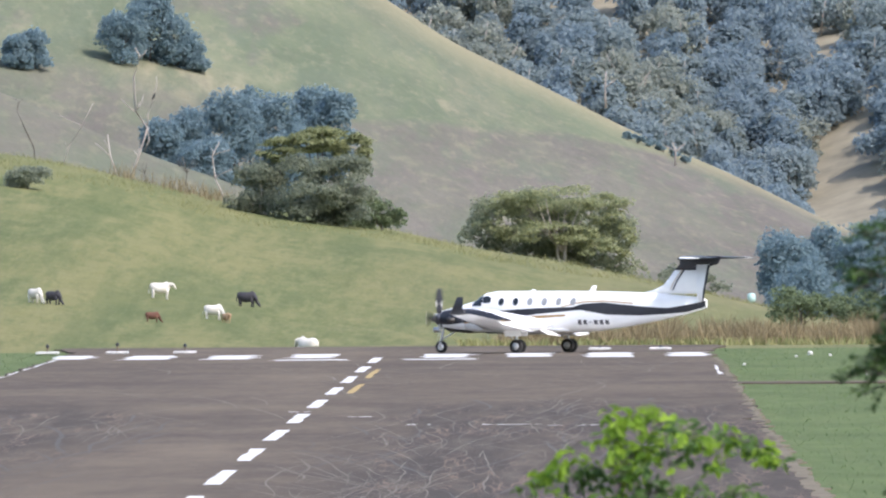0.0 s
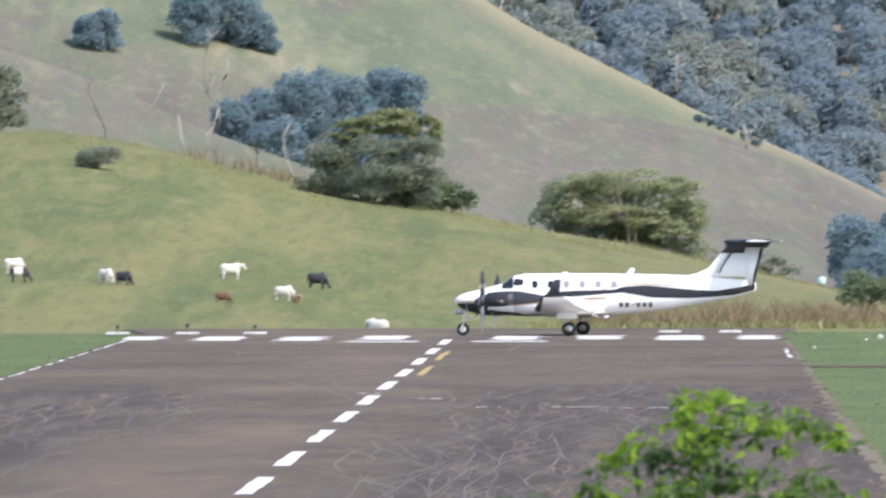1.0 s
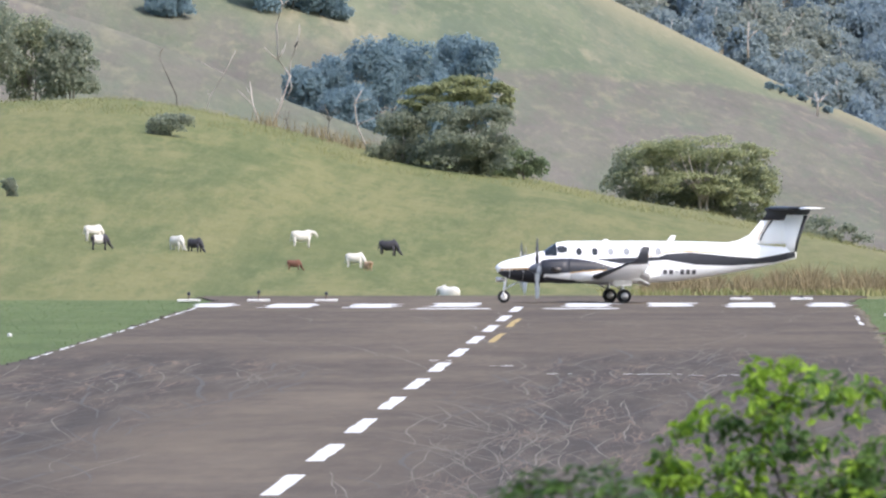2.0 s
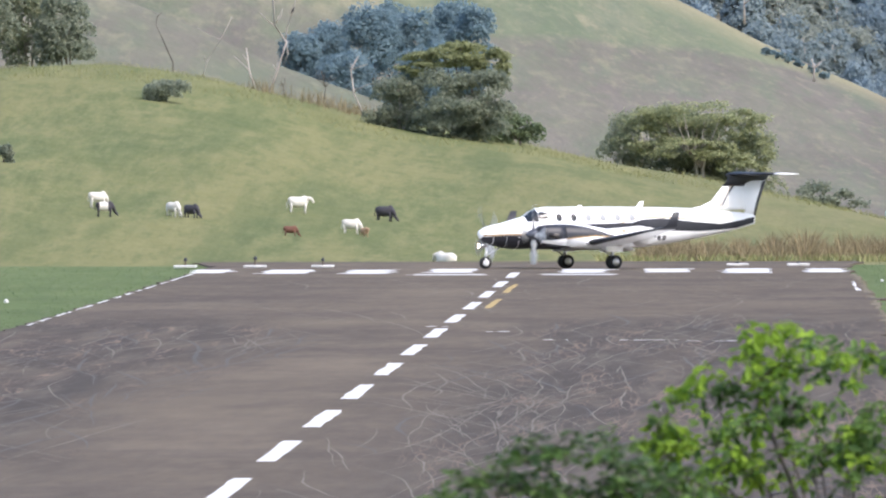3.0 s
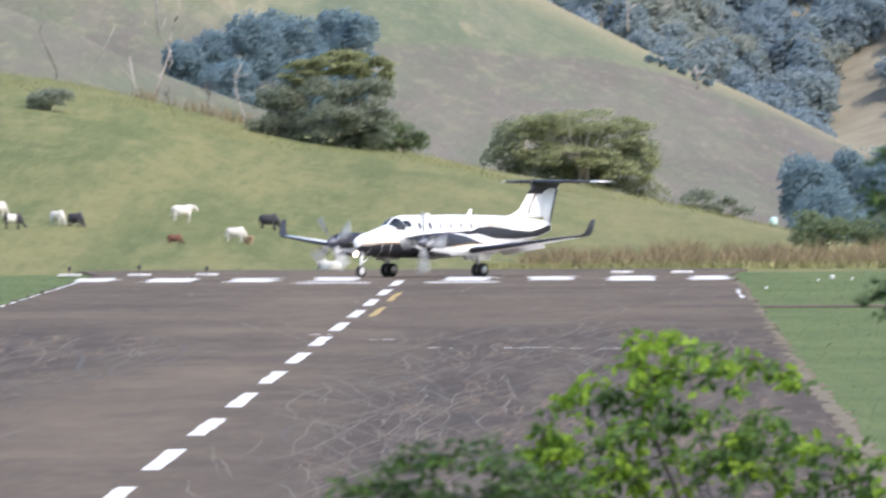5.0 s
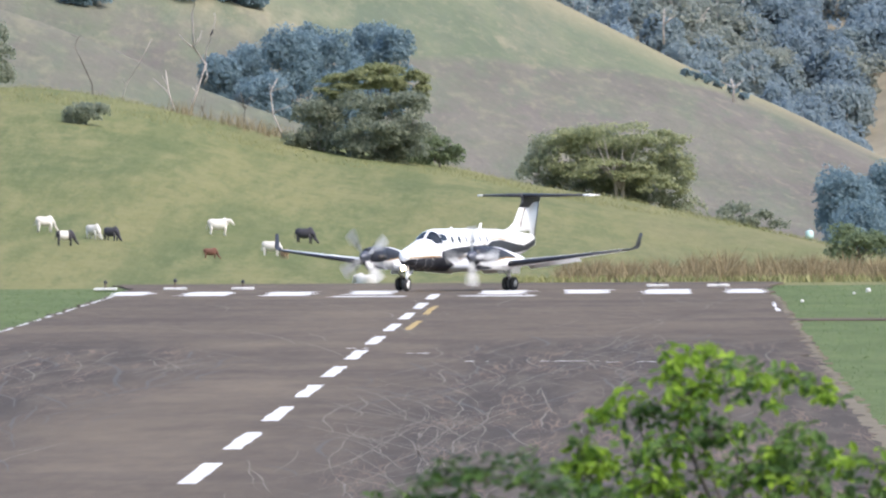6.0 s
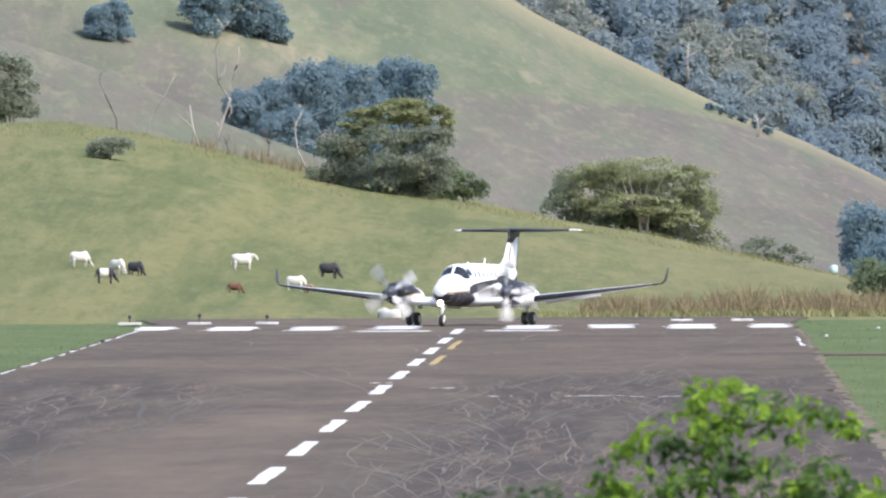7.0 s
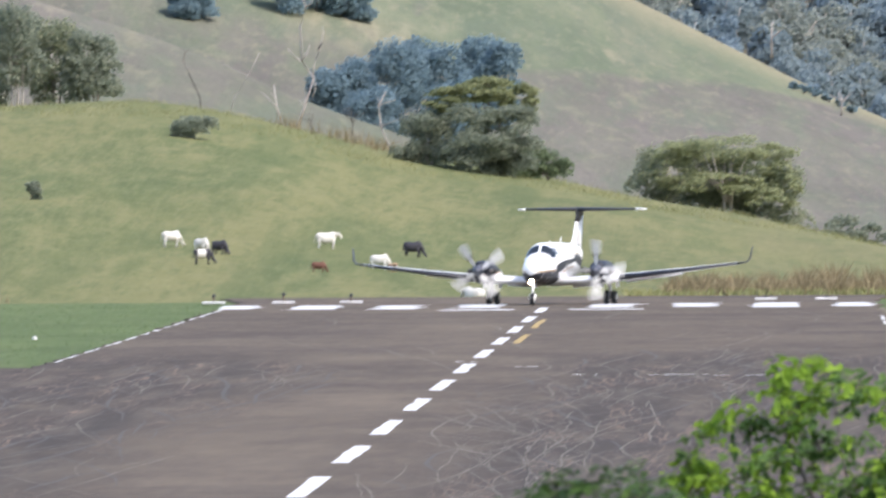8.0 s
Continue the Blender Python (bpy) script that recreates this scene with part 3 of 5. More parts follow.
def make_aircraft():
    plane = new("aircraft")
    tagged(plane, "white twin-propeller aircraft with black and gold stripes taxiing", "aircraft")
    bm = bmesh.new()
    n = 40
    st = np.unique(np.concatenate([FUSE[:, 0], np.linspace(-7.9, 5.3, 60)]))
    loft(bm, [[skin_point(x, k * math.tau / n) for k in range(n)] for x in st])
    body = part("fuselage", bm, WHITE, plane, "glossy white fuselage", True)
    for s in (1, -1):
        xs = np.linspace(5.24, 1.3, 30)
        skin_band("nose_stripe", xs, np.interp(xs, [1.3, 2.2, 3.0, 4.2, 5.34], [1.1, 1.36, 1.47, 1.46, 1.40]), np.interp(xs, FUSE[:, 0], FUSE[:, 1]), BLACK, body, s)
        xs = np.linspace(2.9, -2.4, 30)
        skin_band("waist_stripe", xs, np.interp(xs, [-2.4, 0, 1.8, 2.9], [2.02, 1.96, 1.86, 1.72]), np.interp(xs, [-2.4, 0, 1.5, 2.9], [1.9, 1.7, 1.48, 1.34]), BLACK, body, s)
        xs = np.linspace(-1.6, -7.9, 44)
        skin_band("tail_stripe", xs, np.interp(xs, [-7.9, -7.2, -6.2, -5.0, -3.2, -2.2, -1.6], [2.25, 2.1, 1.94, 2.02, 2.2, 2.14, 1.96]),
                  np.interp(xs, [-7.9, -7.0, -6.0, -5.0, -3.4, -2.2, -1.6], [1.99, 1.76, 1.68, 1.62, 1.66, 1.86, 1.93]), BLACK, body, s)
        xs = np.linspace(-1.2, -4.6, 26)
        skin_band("gold_line", xs, np.interp(xs, [-4.6, -3.2, -2.2, -1.2], [2.18, 2.29, 2.25, 2.03]), np.interp(xs, [-4.6, -3.2, -2.2, -1.2], [2.13, 2.23, 2.19, 1.99]), GOLD, body, s)
        xs = np.linspace(1.2, -1.4, 20)
        skin_band("gold_line", xs, np.interp(xs, [-1.4, 0.2, 1.2], [1.68, 1.62, 1.46]), np.interp(xs, [-1.4, 0.2, 1.2], [1.6, 1.5, 1.38]), GOLD, body, s)
        xs = np.linspace(5.2, 3.0, 20)
        skin_band("gold_line", xs, np.interp(xs, [3.0, 4.2, 5.2], [1.54, 1.53, 1.49]), np.interp(xs, [3.0, 4.2, 5.2], [1.475, 1.468, 1.43]), GOLD, body, s)
        # windscreen and cockpit side window
        bm = bmesh.new()
        g = [[bm.verts.new(skin_point(x, s * a, 0.008)) for a in np.linspace(0.05, max(0.3, skin_angle(x, 2.06)), 8)] for x in np.linspace(3.24, 2.72, 8)]
        for p, q in zip(g, g[1:]):
            for k in range(7):
                bm.faces.new((p[k], p[k + 1], q[k + 1], q[k]))
        part("windscreen", bm, GLASS, body, "dark glazed windscreen pane", True)
        xs = np.linspace(2.7, 2.26, 8)
        skin_band("cockpit_window", xs, np.interp(xs, [2.26, 2.48, 2.7], [2.43, 2.5, 2.46]), np.interp(xs, [2.26, 2.48, 2.7], [2.22, 2.18, 2.2]), GLASS, body, s, 0.008, 4)
        for x in (1.75, 1.05, 0.35, -0.35, -1.05, -1.75):
            bm = bmesh.new()
            c = bm.verts.new(skin_point(x, s * skin_angle(x, 2.24), 0.01))
            ring = [bm.verts.new(skin_point(x + 0.14 * math.cos(q), s * skin_angle(x, 2.24 + 0.17 * math.sin(q)), 0.009)) for q in (k * math.tau / 16 for k in range(16))]
            for k in range(16):
                bm.faces.new((c, ring[k], ring[(k + 1) % 16]))
            part("cabin_window", bm, GLASS if x > 0.9 else PALE_GLASS, body, "round cabin window", True)
        # the registration, as plain bars
        for k, x in enumerate((-1.98, -2.24, -2.50, -2.74, -3.0, -3.26)):
            tall = (0.1, 0.015)[k == 2]
            xs = np.linspace(x, x - 0.17, 3)
            skin_band("marking_bar", xs, [1.34 + tall] * 3, [1.34 - tall] * 3, GREY_MARK, body, s, 0.007, 2)
    # wing with de-icing boots and winglets
    SPAN = [(0.3, 1.62, 2.5, 0.98, 0.16), (2.6, 1.55, 2.42, 1.1, 0.15), (3.2, 1.45, 2.2, 1.16, 0.15), (6.0, 0.95, 1.55, 1.48, 0.13), (8.3, 0.55, 0.98, 1.76, 0.11)]
    for s in (1, -1):
        bm = bmesh.new()
        loft(bm, [foil(x, c, z, s * y, t) for y, x, c, z, t in SPAN])
        wing = part("wing", bm, WHITE, plane, "", True)
        bm = bmesh.new()
        loft(bm, [[Vector((x + 0.012 - (x + 0.012 - p[0]) * 1.0, p[1], z + (p[2] - z) * 1.03)) for p in foil(x + 0.015, c, z, s * y, t) if p[0] > x - 0.11 * c] for y, x, c, z, t in SPAN[2:]])
        part("deicing_boot", bm, BLACK, wing, "black rubber leading edge", True)
        bm = bmesh.new()
        tip = [(8.3, 0.55, 0.98, 1.76, 0.11), (8.64, 0.34, 0.66, 1.81, 0.1), (8.77, 0.2, 0.5, 1.95, 0.1), (8.86, -0.08, 0.3, 2.5, 0.1)]
        loft(bm, [[(p[0], s * (y - (p[2] - z) * 0.8 * (k / 3)), z + (p[2] - z) * (1 - 0.8 * k / 3)) for p in foil(x, c, z, 0, t)] for k, (y, x, c, z, t) in enumerate(tip)])
        part("winglet", bm, BLACK, wing, "black upswept winglet", True)
        for inner, outer in (((0.78, -0.74, 0.96, 0.56), (2.12, -0.76, 1.04, 0.54)), ((3.15, -0.62, 1.13, 0.46), (5.7, -0.5, 1.41, 0.32))):
            bm = bmesh.new()
            loft(bm, [[(x + (p[0] - x) * 0.9 + (p[2] - z) * 0.43, p[1], z + (p[0] - x) * 0.43 + (p[2] - z) * 0.9) for p in foil(x, c, z, s * y, 0.13)] for y, x, z, c in (inner, outer)])
            part("flap", bm, WHITE, wing, "lowered white flap", True)
        # nacelle
        def ring(x, zc, hw, hh):
            return [(x, s * 2.6 + hw * math.cos(a), zc + hh * math.sin(a)) for a in (k * math.tau / 24 for k in range(24))]
        bm = bmesh.new()
        loft(bm, [ring(*q) for q in ((3.72, 1.52, 0.24, 0.26), (3.6, 1.5, 0.33, 0.38), (3.2, 1.48, 0.4, 0.46), (2.75, 1.466, 0.424, 0.488), (2.4, 1.455, 0.432, 0.5))])
        cowl = part("engine_cowl", bm, BLACK, plane, "black engine cowling", True)
        bm = bmesh.new()
        loft(bm, [ring(*q) for q in ((2.4, 1.455, 0.434, 0.502), (1.75, 1.43, 0.442, 0.502), (1.2, 1.41, 0.44, 0.49), (0.4, 1.32, 0.42, 0.44), (-0.7, 1.26, 0.32, 0.32), (-1.6, 1.25, 0.1, 0.1))])
        nacelle = part("nacelle", bm, WHITE, plane, "white engine nacelle", True)
        # a black sweep over each flank of the nacelle that tapers aft, edged in gold
        for d in (1, -1):
            for title, mat, hi_, lo_, aft in (("nacelle_stripe", BLACK, 1.56, -0.2, 0.28), ("gold_line", GOLD, -0.21, -0.31, 0.22)):
                bm = bmesh.new()
                cols = []
                for k in range(15):
                    q = k / 14
                    x = 2.42 - 2.3 * q
                    zc, hw, hh = (np.interp(-x, [-2.42, -1.75, -1.2, -0.4, 0.7], col) for col in ((1.455, 1.43, 1.41, 1.32, 1.26), (0.434, 0.442, 0.44, 0.42, 0.32), (0.502, 0.502, 0.49, 0.44, 0.32)))
                    top, low = hi_ + (aft + 0.12 - hi_) * q ** 0.8, lo_ + (aft - lo_) * q ** 0.8
                    cols.append([bm.verts.new((x, s * 2.6 + d * (hw + 0.006) * math.cos(a), zc + (hh + 0.006) * math.sin(a))) for a in np.linspace(low, top, 8)])
                for p, q in zip(cols, cols[1:]):
                    for k in range(7):
                        bm.faces.new((p[k], p[k + 1], q[k + 1], q[k]))
                part(title, bm, mat, nacelle, "", True)
            # pale lower lip of the cowling
            bm = bmesh.new()
            cols = []
            for k in range(8):
                x = 3.56 - 1.16 * k / 7
                zc, hw, hh = (np.interp(x, [2.4, 2.75, 3.2, 3.6], col) for col in ((1.455, 1.466, 1.48, 1.5), (0.432, 0.424, 0.4, 0.33), (0.5, 0.488, 0.46, 0.38)))
                cols.append([bm.verts.new((x, s * 2.6 + d * (hw + 0.007) * math.cos(a), zc + (hh + 0.007) * math.sin(a))) for a in np.linspace(-1.3, -0.6 + 0.38 * k / 7, 6)])
            for p, q in zip(cols, cols[1:]):
                for k in range(5):
                    bm.faces.new((p[k], p[k + 1], q[k + 1], q[k]))
            part("cowl_stripe", bm, WHITE, cowl, "white sweep under the cowling", True)
        bm = bmesh.new()
        loft(bm, [[(x, s * 2.6 + hw * math.cos(a), zc + hh * math.sin(a)) for a in (k * math.tau / 16 for k in range(16))] for x, zc, hw, hh in
                  ((3.5, 1.14, 0.2, 0.1), (3.3, 1.1, 0.24, 0.15), (2.6, 1.06, 0.24, 0.14), (1.8, 1.06, 0.2, 0.1), (1.2, 1.08, 0.1, 0.04))])
        part("air_intake", bm, BLACK, cowl, "", True)
        for d in (1, -1):
            bm = bmesh.new()
            tube(bm, [(3.2, s * 2.6 + d * 0.34, 1.5), (3.1, s * 2.6 + d * 0.5, 1.48), (2.85, s * 2.6 + d * 0.56, 1.46)], [0.1, 0.11, 0.1], 10)
            part("exhaust_stub", bm, SOOT, cowl, "", True)
        # main gear
        bm = bmesh.new()
        tube(bm, [(0.12, s * 2.6, 1.05), (0.05, s * 2.6, 0.6), (0, s * 2.6, 0.3)], [0.08, 0.07, 0.05], 10)
        tube(bm, [(0, s * 2.6 - 0.3, 0.3), (0, s * 2.6 + 0.3, 0.3)], [0.04, 0.04], 8)
        tube(bm, [(0.75, s * 2.6, 0.95), (0.07, s * 2.6, 0.55)], [0.04, 0.03], 8)
        part("main_strut", bm, ALLOY, plane, "bare metal landing leg", True)
        for d in (1, -1):
            bm = bmesh.new()
            box(bm, (-0.3, s * 2.6 + d * 0.34 - 0.012, 0.74), (0.5, s * 2.6 + d * 0.34 + 0.012, 1.0), 0.01)
            part("gear_door", bm, WHITE, plane)
            make_wheel(plane, "main_wheel", (0, s * 2.6 + d * 0.17, 0.3), 0.3, 0.2, ALLOY)
        # tailplane
        bm = bmesh.new()
        loft(bm, [foil(x, c, 4.13, s * y, t) for y, x, c, t in ((0.0, -6.62, 1.9, 0.1), (2.45, -7.75, 1.1, 0.09))])
        stab = part("tailplane", bm, BLACK, plane, "black swept tailplane", True)
        bm = bmesh.new()
        loft(bm, [foil(x, c, 4.13, s * y, t) for y, x, c, t in ((2.45, -7.75, 1.1, 0.09), (2.82, -7.98, 0.92, 0.07))])
        part("tailplane_tip", bm, WHITE, stab, "white tip cap", True)
    # fin, its black cap, and the rudder
    def fin_ring(x, c, z, t):
        return [(p[0], p[2] - z, z) for p in foil(x, c, z, 0, t)]
    bm = bmesh.new()
    loft(bm, [fin_ring(*q) for q in ((-4.6, 2.95, 2.56, 0.03), (-5.35, 2.2, 2.72, 0.06), (-5.85, 1.68, 2.95, 0.09), (-6.62, 0.78, 3.86, 0.1))])
    fin = part("fin", bm, WHITE, plane, "white swept fin", True)
    for d in (1, -1):
        for xa, xb, wa, wb, mat, title in ((-6.35, -6.95, 0.03, 0.05, BLACK, "fin_stripe"), (-6.22, -6.85, 0.018, 0.02, GOLD, "gold_line")):
            bm = bmesh.new()
            cols = []
            for k in range(8):
                q = k / 7
                z = 2.72 + 0.98 * q
                x = xa + (xb - xa) * q ** 1.3
                w = wa + (wb - wa) * q
                cols.append([bm.verts.new((x + e * w, d * (0.115 - 0.045 * q), z)) for e in (-1, 0, 1)])
            for p, q in zip(cols, cols[1:]):
                for k in range(2):
                    bm.faces.new((p[k], p[k + 1], q[k + 1], q[k]))
            part(title, bm, mat, fin, "", True)
    bm = bmesh.new()
    loft(bm, [fin_ring(*q) for q in ((-6.38, 1.06, 3.6, 0.125), (-6.62, 1.86, 3.86, 0.09), (-6.62, 1.96, 4.0, 0.09), (-6.5, 2.1, 4.1, 0.09), (-6.7, 1.9, 4.2, 0.05))])
    part("fin_cap", bm, BLACK, plane, "black fin top", True)
    bm = bmesh.new()
    loft(bm, [[(p[0] + 7.45, p[1], p[2] - 3.0) for p in fin_ring(*q)] for q in ((-7.5, 0.45, 2.2, 0.1), (-7.48, 0.6, 2.7, 0.12), (-7.38, 1.08, 3.84, 0.1))])
    rudder = part("rudder", bm, WHITE, plane, "", True)
    rudder.location = (-7.45, 0, 3.0)
    bm = bmesh.new()
    loft(bm, [[(p[0] + 7.45, p[1] * 1.5, p[2] - 3.0) for p in fin_ring(*q)] for q in ((-7.86, 0.1, 2.2, 0.2), (-7.94, 0.15, 2.7, 0.2), (-8.3, 0.175, 3.82, 0.2))])
    part("trailing_edge", bm, BLACK, rudder, "black rudder trailing edge", True)
    # nose gear with the landing lamp
    bm = bmesh.new()
    tube(bm, [(4.9, 0, 1.3), (4.95, 0, 0.75), (5.0, 0, 0.5)], [0.07, 0.06, 0.05], 10)
    for d in (1, -1):
        tube(bm, [(4.98, 0, 0.52), (5.02, d * 0.12, 0.45), (5.0, d * 0.12, 0.27)], [0.045, 0.04, 0.035], 8)
    tube(bm, [(4.3, 0, 0.95), (4.95, 0, 0.6)], [0.035, 0.03], 8)
    part("nose_strut", bm, WHITE, plane, "white nose landing leg", True)
    make_wheel(plane, "nose_wheel", (5.0, 0, 0.27), 0.27, 0.17, WHITE)
    bm = bmesh.new()
    n = 18
    loft(bm, [[(x, r * math.cos(a), 1.02 + r * math.sin(a)) for a in (k * math.tau / n for k in range(n))] for x, r in ((4.95, 0.07), (5.1, 0.115), (5.34, 0.12), (5.34, 0.105), (5.1, 0.1))], False)
    can = part("lamp_housing", bm, ALLOY, plane, "", True)
    bm = bmesh.new()
    bmesh.ops.create_circle(bm, cap_ends=True, segments=18, radius=0.104, matrix=pose(5.31, 0, 1.02, 0, 90, 0))
    part("lamp_lens", bm, LAMP, can, "glowing landing lamp")
    # antennas
    for x, h in ((-2.35, 0.28), (0.6, 0.12)):
        bm = bmesh.new()
        loft(bm, [[(p[0], p[2], z) for p in foil(x0, c, 0, 0, 0.14)] for x0, c, z in ((x + 0.2, 0.36, 2.62), (x - 0.05, 0.2, 2.66 + h))])
        part("antenna", bm, WHITE, plane, "white blade antenna", True)
    # belly pod and wing root fairing
    bm = bmesh.new()
    loft(bm, [[(x, 0.62 * k * math.cos(a), 1.02 + 0.2 * k * math.sin(a)) for a in (q * math.tau / 20 for q in range(20))] for x, k in ((2.0, 0.2), (1.4, 0.9), (0, 1.1), (-1.2, 0.9), (-2.0, 0.2))])
    part("belly_fairing", bm, WHITE, plane, "", True)
    # propellers, one on each cowl
    for s in (1, -1):
        bm = bmesh.new()
        loft(bm, [[(x, r * math.cos(a), r * math.sin(a)) for a in (k * math.tau / 16 for k in range(16))] for x, r in ((-0.08, 0.25), (0.05, 0.24), (0.25, 0.16), (0.38, 0.05), (0.41, 0.01))])
        prop = part("propeller", bm, SPINNER, plane, "dark spinner with four pale blades", True)
        prop.location = (3.8, s * 2.6, 1.52)
        for k in range(4):
            bm = bmesh.new()
            rings = []
            for r, w, tw in ((0.18, 0.07, 60), (0.45, 0.15, 42), (0.85, 0.19, 28), (1.2, 0.17, 20), (1.33, 0.1, 18)):
                q = math.radians(tw)
                rings.append([Matrix.Rotation(k * math.pi / 2, 4, "X") @ Vector((w * math.sin(q) * a + 0.02 * b * math.cos(q) + 0.03, w * math.cos(q) * a - 0.02 * b * math.sin(q), r))
                              for a, b in ((-1, 0), (0, 1), (1, 0), (0, -1))])
            loft(bm, rings)
            blade = part("blade", bm, BLADE, prop, "pale blade with a black back")
            blade.data.materials.append(BLACK)
            for face in blade.data.polygons:
                face.material_index = int(face.normal.x < 0)
    return plane


AIRCRAFT = make_aircraft()


# ---- cattle ----
def make_cow(label, hide, lying=False, grazing=True, scale=1.0, patch=None):
    cow = new("cow")
    tagged(cow, label, "cow", "cattle on the pasture")
    drop = -0.55 if lying else 0.0
    bm = bmesh.new()
    n = 14
    st = ((-0.82, 1.12, 0.06, 0.1), (-0.76, 1.08, 0.22, 0.28), (-0.5, 1.02, 0.36, 0.41), (-0.1, 0.95, 0.42, 0.45), (0.3, 0.97, 0.38, 0.44), (0.55, 1.08, 0.3, 0.44), (0.75, 1.1, 0.18, 0.28), (0.85, 1.1, 0.08, 0.12))
    loft(bm, [[(x, w * math.cos(a), z + drop + h * math.sin(a)) for a in (k * math.tau / n for k in range(n))] for x, z, w, h in st])
    body = part("body", bm, hide, cow, "", True)
    if patch:
        bm = bmesh.new()
        loft(bm, [[(x, (w + 0.012) * math.cos(a), z + drop + (h + 0.012) * math.sin(a)) for a in (k * math.tau / n for k in range(n))] for x, z, w, h in st[2:5]], False)
        part("patch", bm, patch, body, "", True)
    hz = 0.35 if grazing and not lying else 1.15 + drop
    bm = bmesh.new()
    tube(bm, [(0.62, 0, 1.15 + drop), (0.85, 0, (1.15 + drop + hz) / 2 + 0.12), (1.0, 0, hz + 0.1)], [0.24, 0.18, 0.13], 10)
    part("neck", bm, hide, cow, "", True)
    bm = bmesh.new()
    tube(bm, [(0.94, 0, hz + 0.2), (1.08, 0, hz + 0.05), (1.25, 0, hz - 0.16), (1.3, 0, hz - 0.22)], [0.12, 0.13, 0.085, 0.06], 10)
    head = part("head", bm, hide, cow, "", True)
    for s in (1, -1):
        bm = bmesh.new()
        tube(bm, [(0.96, s * 0.1, hz + 0.18), (0.93, s * 0.24, hz + 0.16), (0.92, s * 0.3, hz + 0.1)], [0.035, 0.05, 0.015], 6)
        part("ear", bm, hide, head, "", True)
        for x in (-0.58, 0.55):
            bm = bmesh.new()
            if lying:
                tube(bm, [(x, s * 0.25, 0.35), (x + 0.2, s * 0.36, 0.12), (x + 0.02, s * 0.38, 0.06)], [0.12, 0.08, 0.05], 8)
            else:
                tube(bm, [(x, s * 0.2, 0.9), (x + 0.03, s * 0.2, 0.5), (x, s * 0.2, 0.3), (x + 0.02, s * 0.2, 0.0)], [0.14, 0.075, 0.06, 0.065], 8)
            part("leg", bm, hide, cow, "", True)
    bm = bmesh.new()
    tube(bm, [(-0.8, 0, 1.25 + drop), (-0.9, 0, 0.9 + drop), (-0.88, 0, 0.55 + max(drop, -0.4))], [0.04, 0.025, 0.05], 6)
    part("tail", bm, hide, cow, "", True)
    cow.scale = (scale * 0.9,) * 3
    return cow


CATTLE = {}


def herd():
    spots = (
        ("walker", "cream white cow walking with lowered head", COW_WHITE, False, True, 1.0, None, (-41.56, 1876.84, -0.94), 20),
        ("pied", "black and white cow grazing on the slope", COW_BLACK, False, True, 0.95, COW_WHITE, (-40.42, 1864.60, -1.60), 10),
        ("", "cream cow grazing, seen from behind", COW_WHITE, False, True, 1.0, None, (-35.57, 1872.12, -1.55), -50),
        ("", "black cow grazing beside a cream one", COW_BLACK, False, True, 0.95, None, (-34.10, 1871.00, -1.68), -40),
        ("", "large white cow grazing on the pasture", COW_WHITE, False, False, 1.12, None, (-25.98, 1892.67, -1.37), 10),
        ("", "small red-brown calf resting in the grass", COW_BROWN, False, True, 0.72, None, (-25.83, 1851.35, -3.01), 5),
        ("", "cream cow grazing with its calf", COW_WHITE, False, True, 1.0, None, (-21.23, 1864.60, -2.91), -15),
        ("", "tan calf standing beside a cream cow", COW_TAN, False, False, 0.68, None, (-20.12, 1859.66, -3.15), -60),
        ("", "dark grey cow grazing on the slope", COW_BLACK, False, True, 1.05, None, (-19.08, 1897.72, -2.08), -20),
        ("", "white cow lying near the runway end", COW_WHITE, True, False, 1.5, None, (-12.88, 1799.82, -5.07), 125),
    )
    for key, label, hide, lying, grazing, size, patch, at, turn in spots:
        cow = make_cow(label, hide, lying, grazing, size, patch)
        cow.location = (at[0], at[1], at[2] - 0.14)
        cow.rotation_euler = (0, 0, radians(turn))
        if key:
            CATTLE[key] = (cow, turn)


herd()


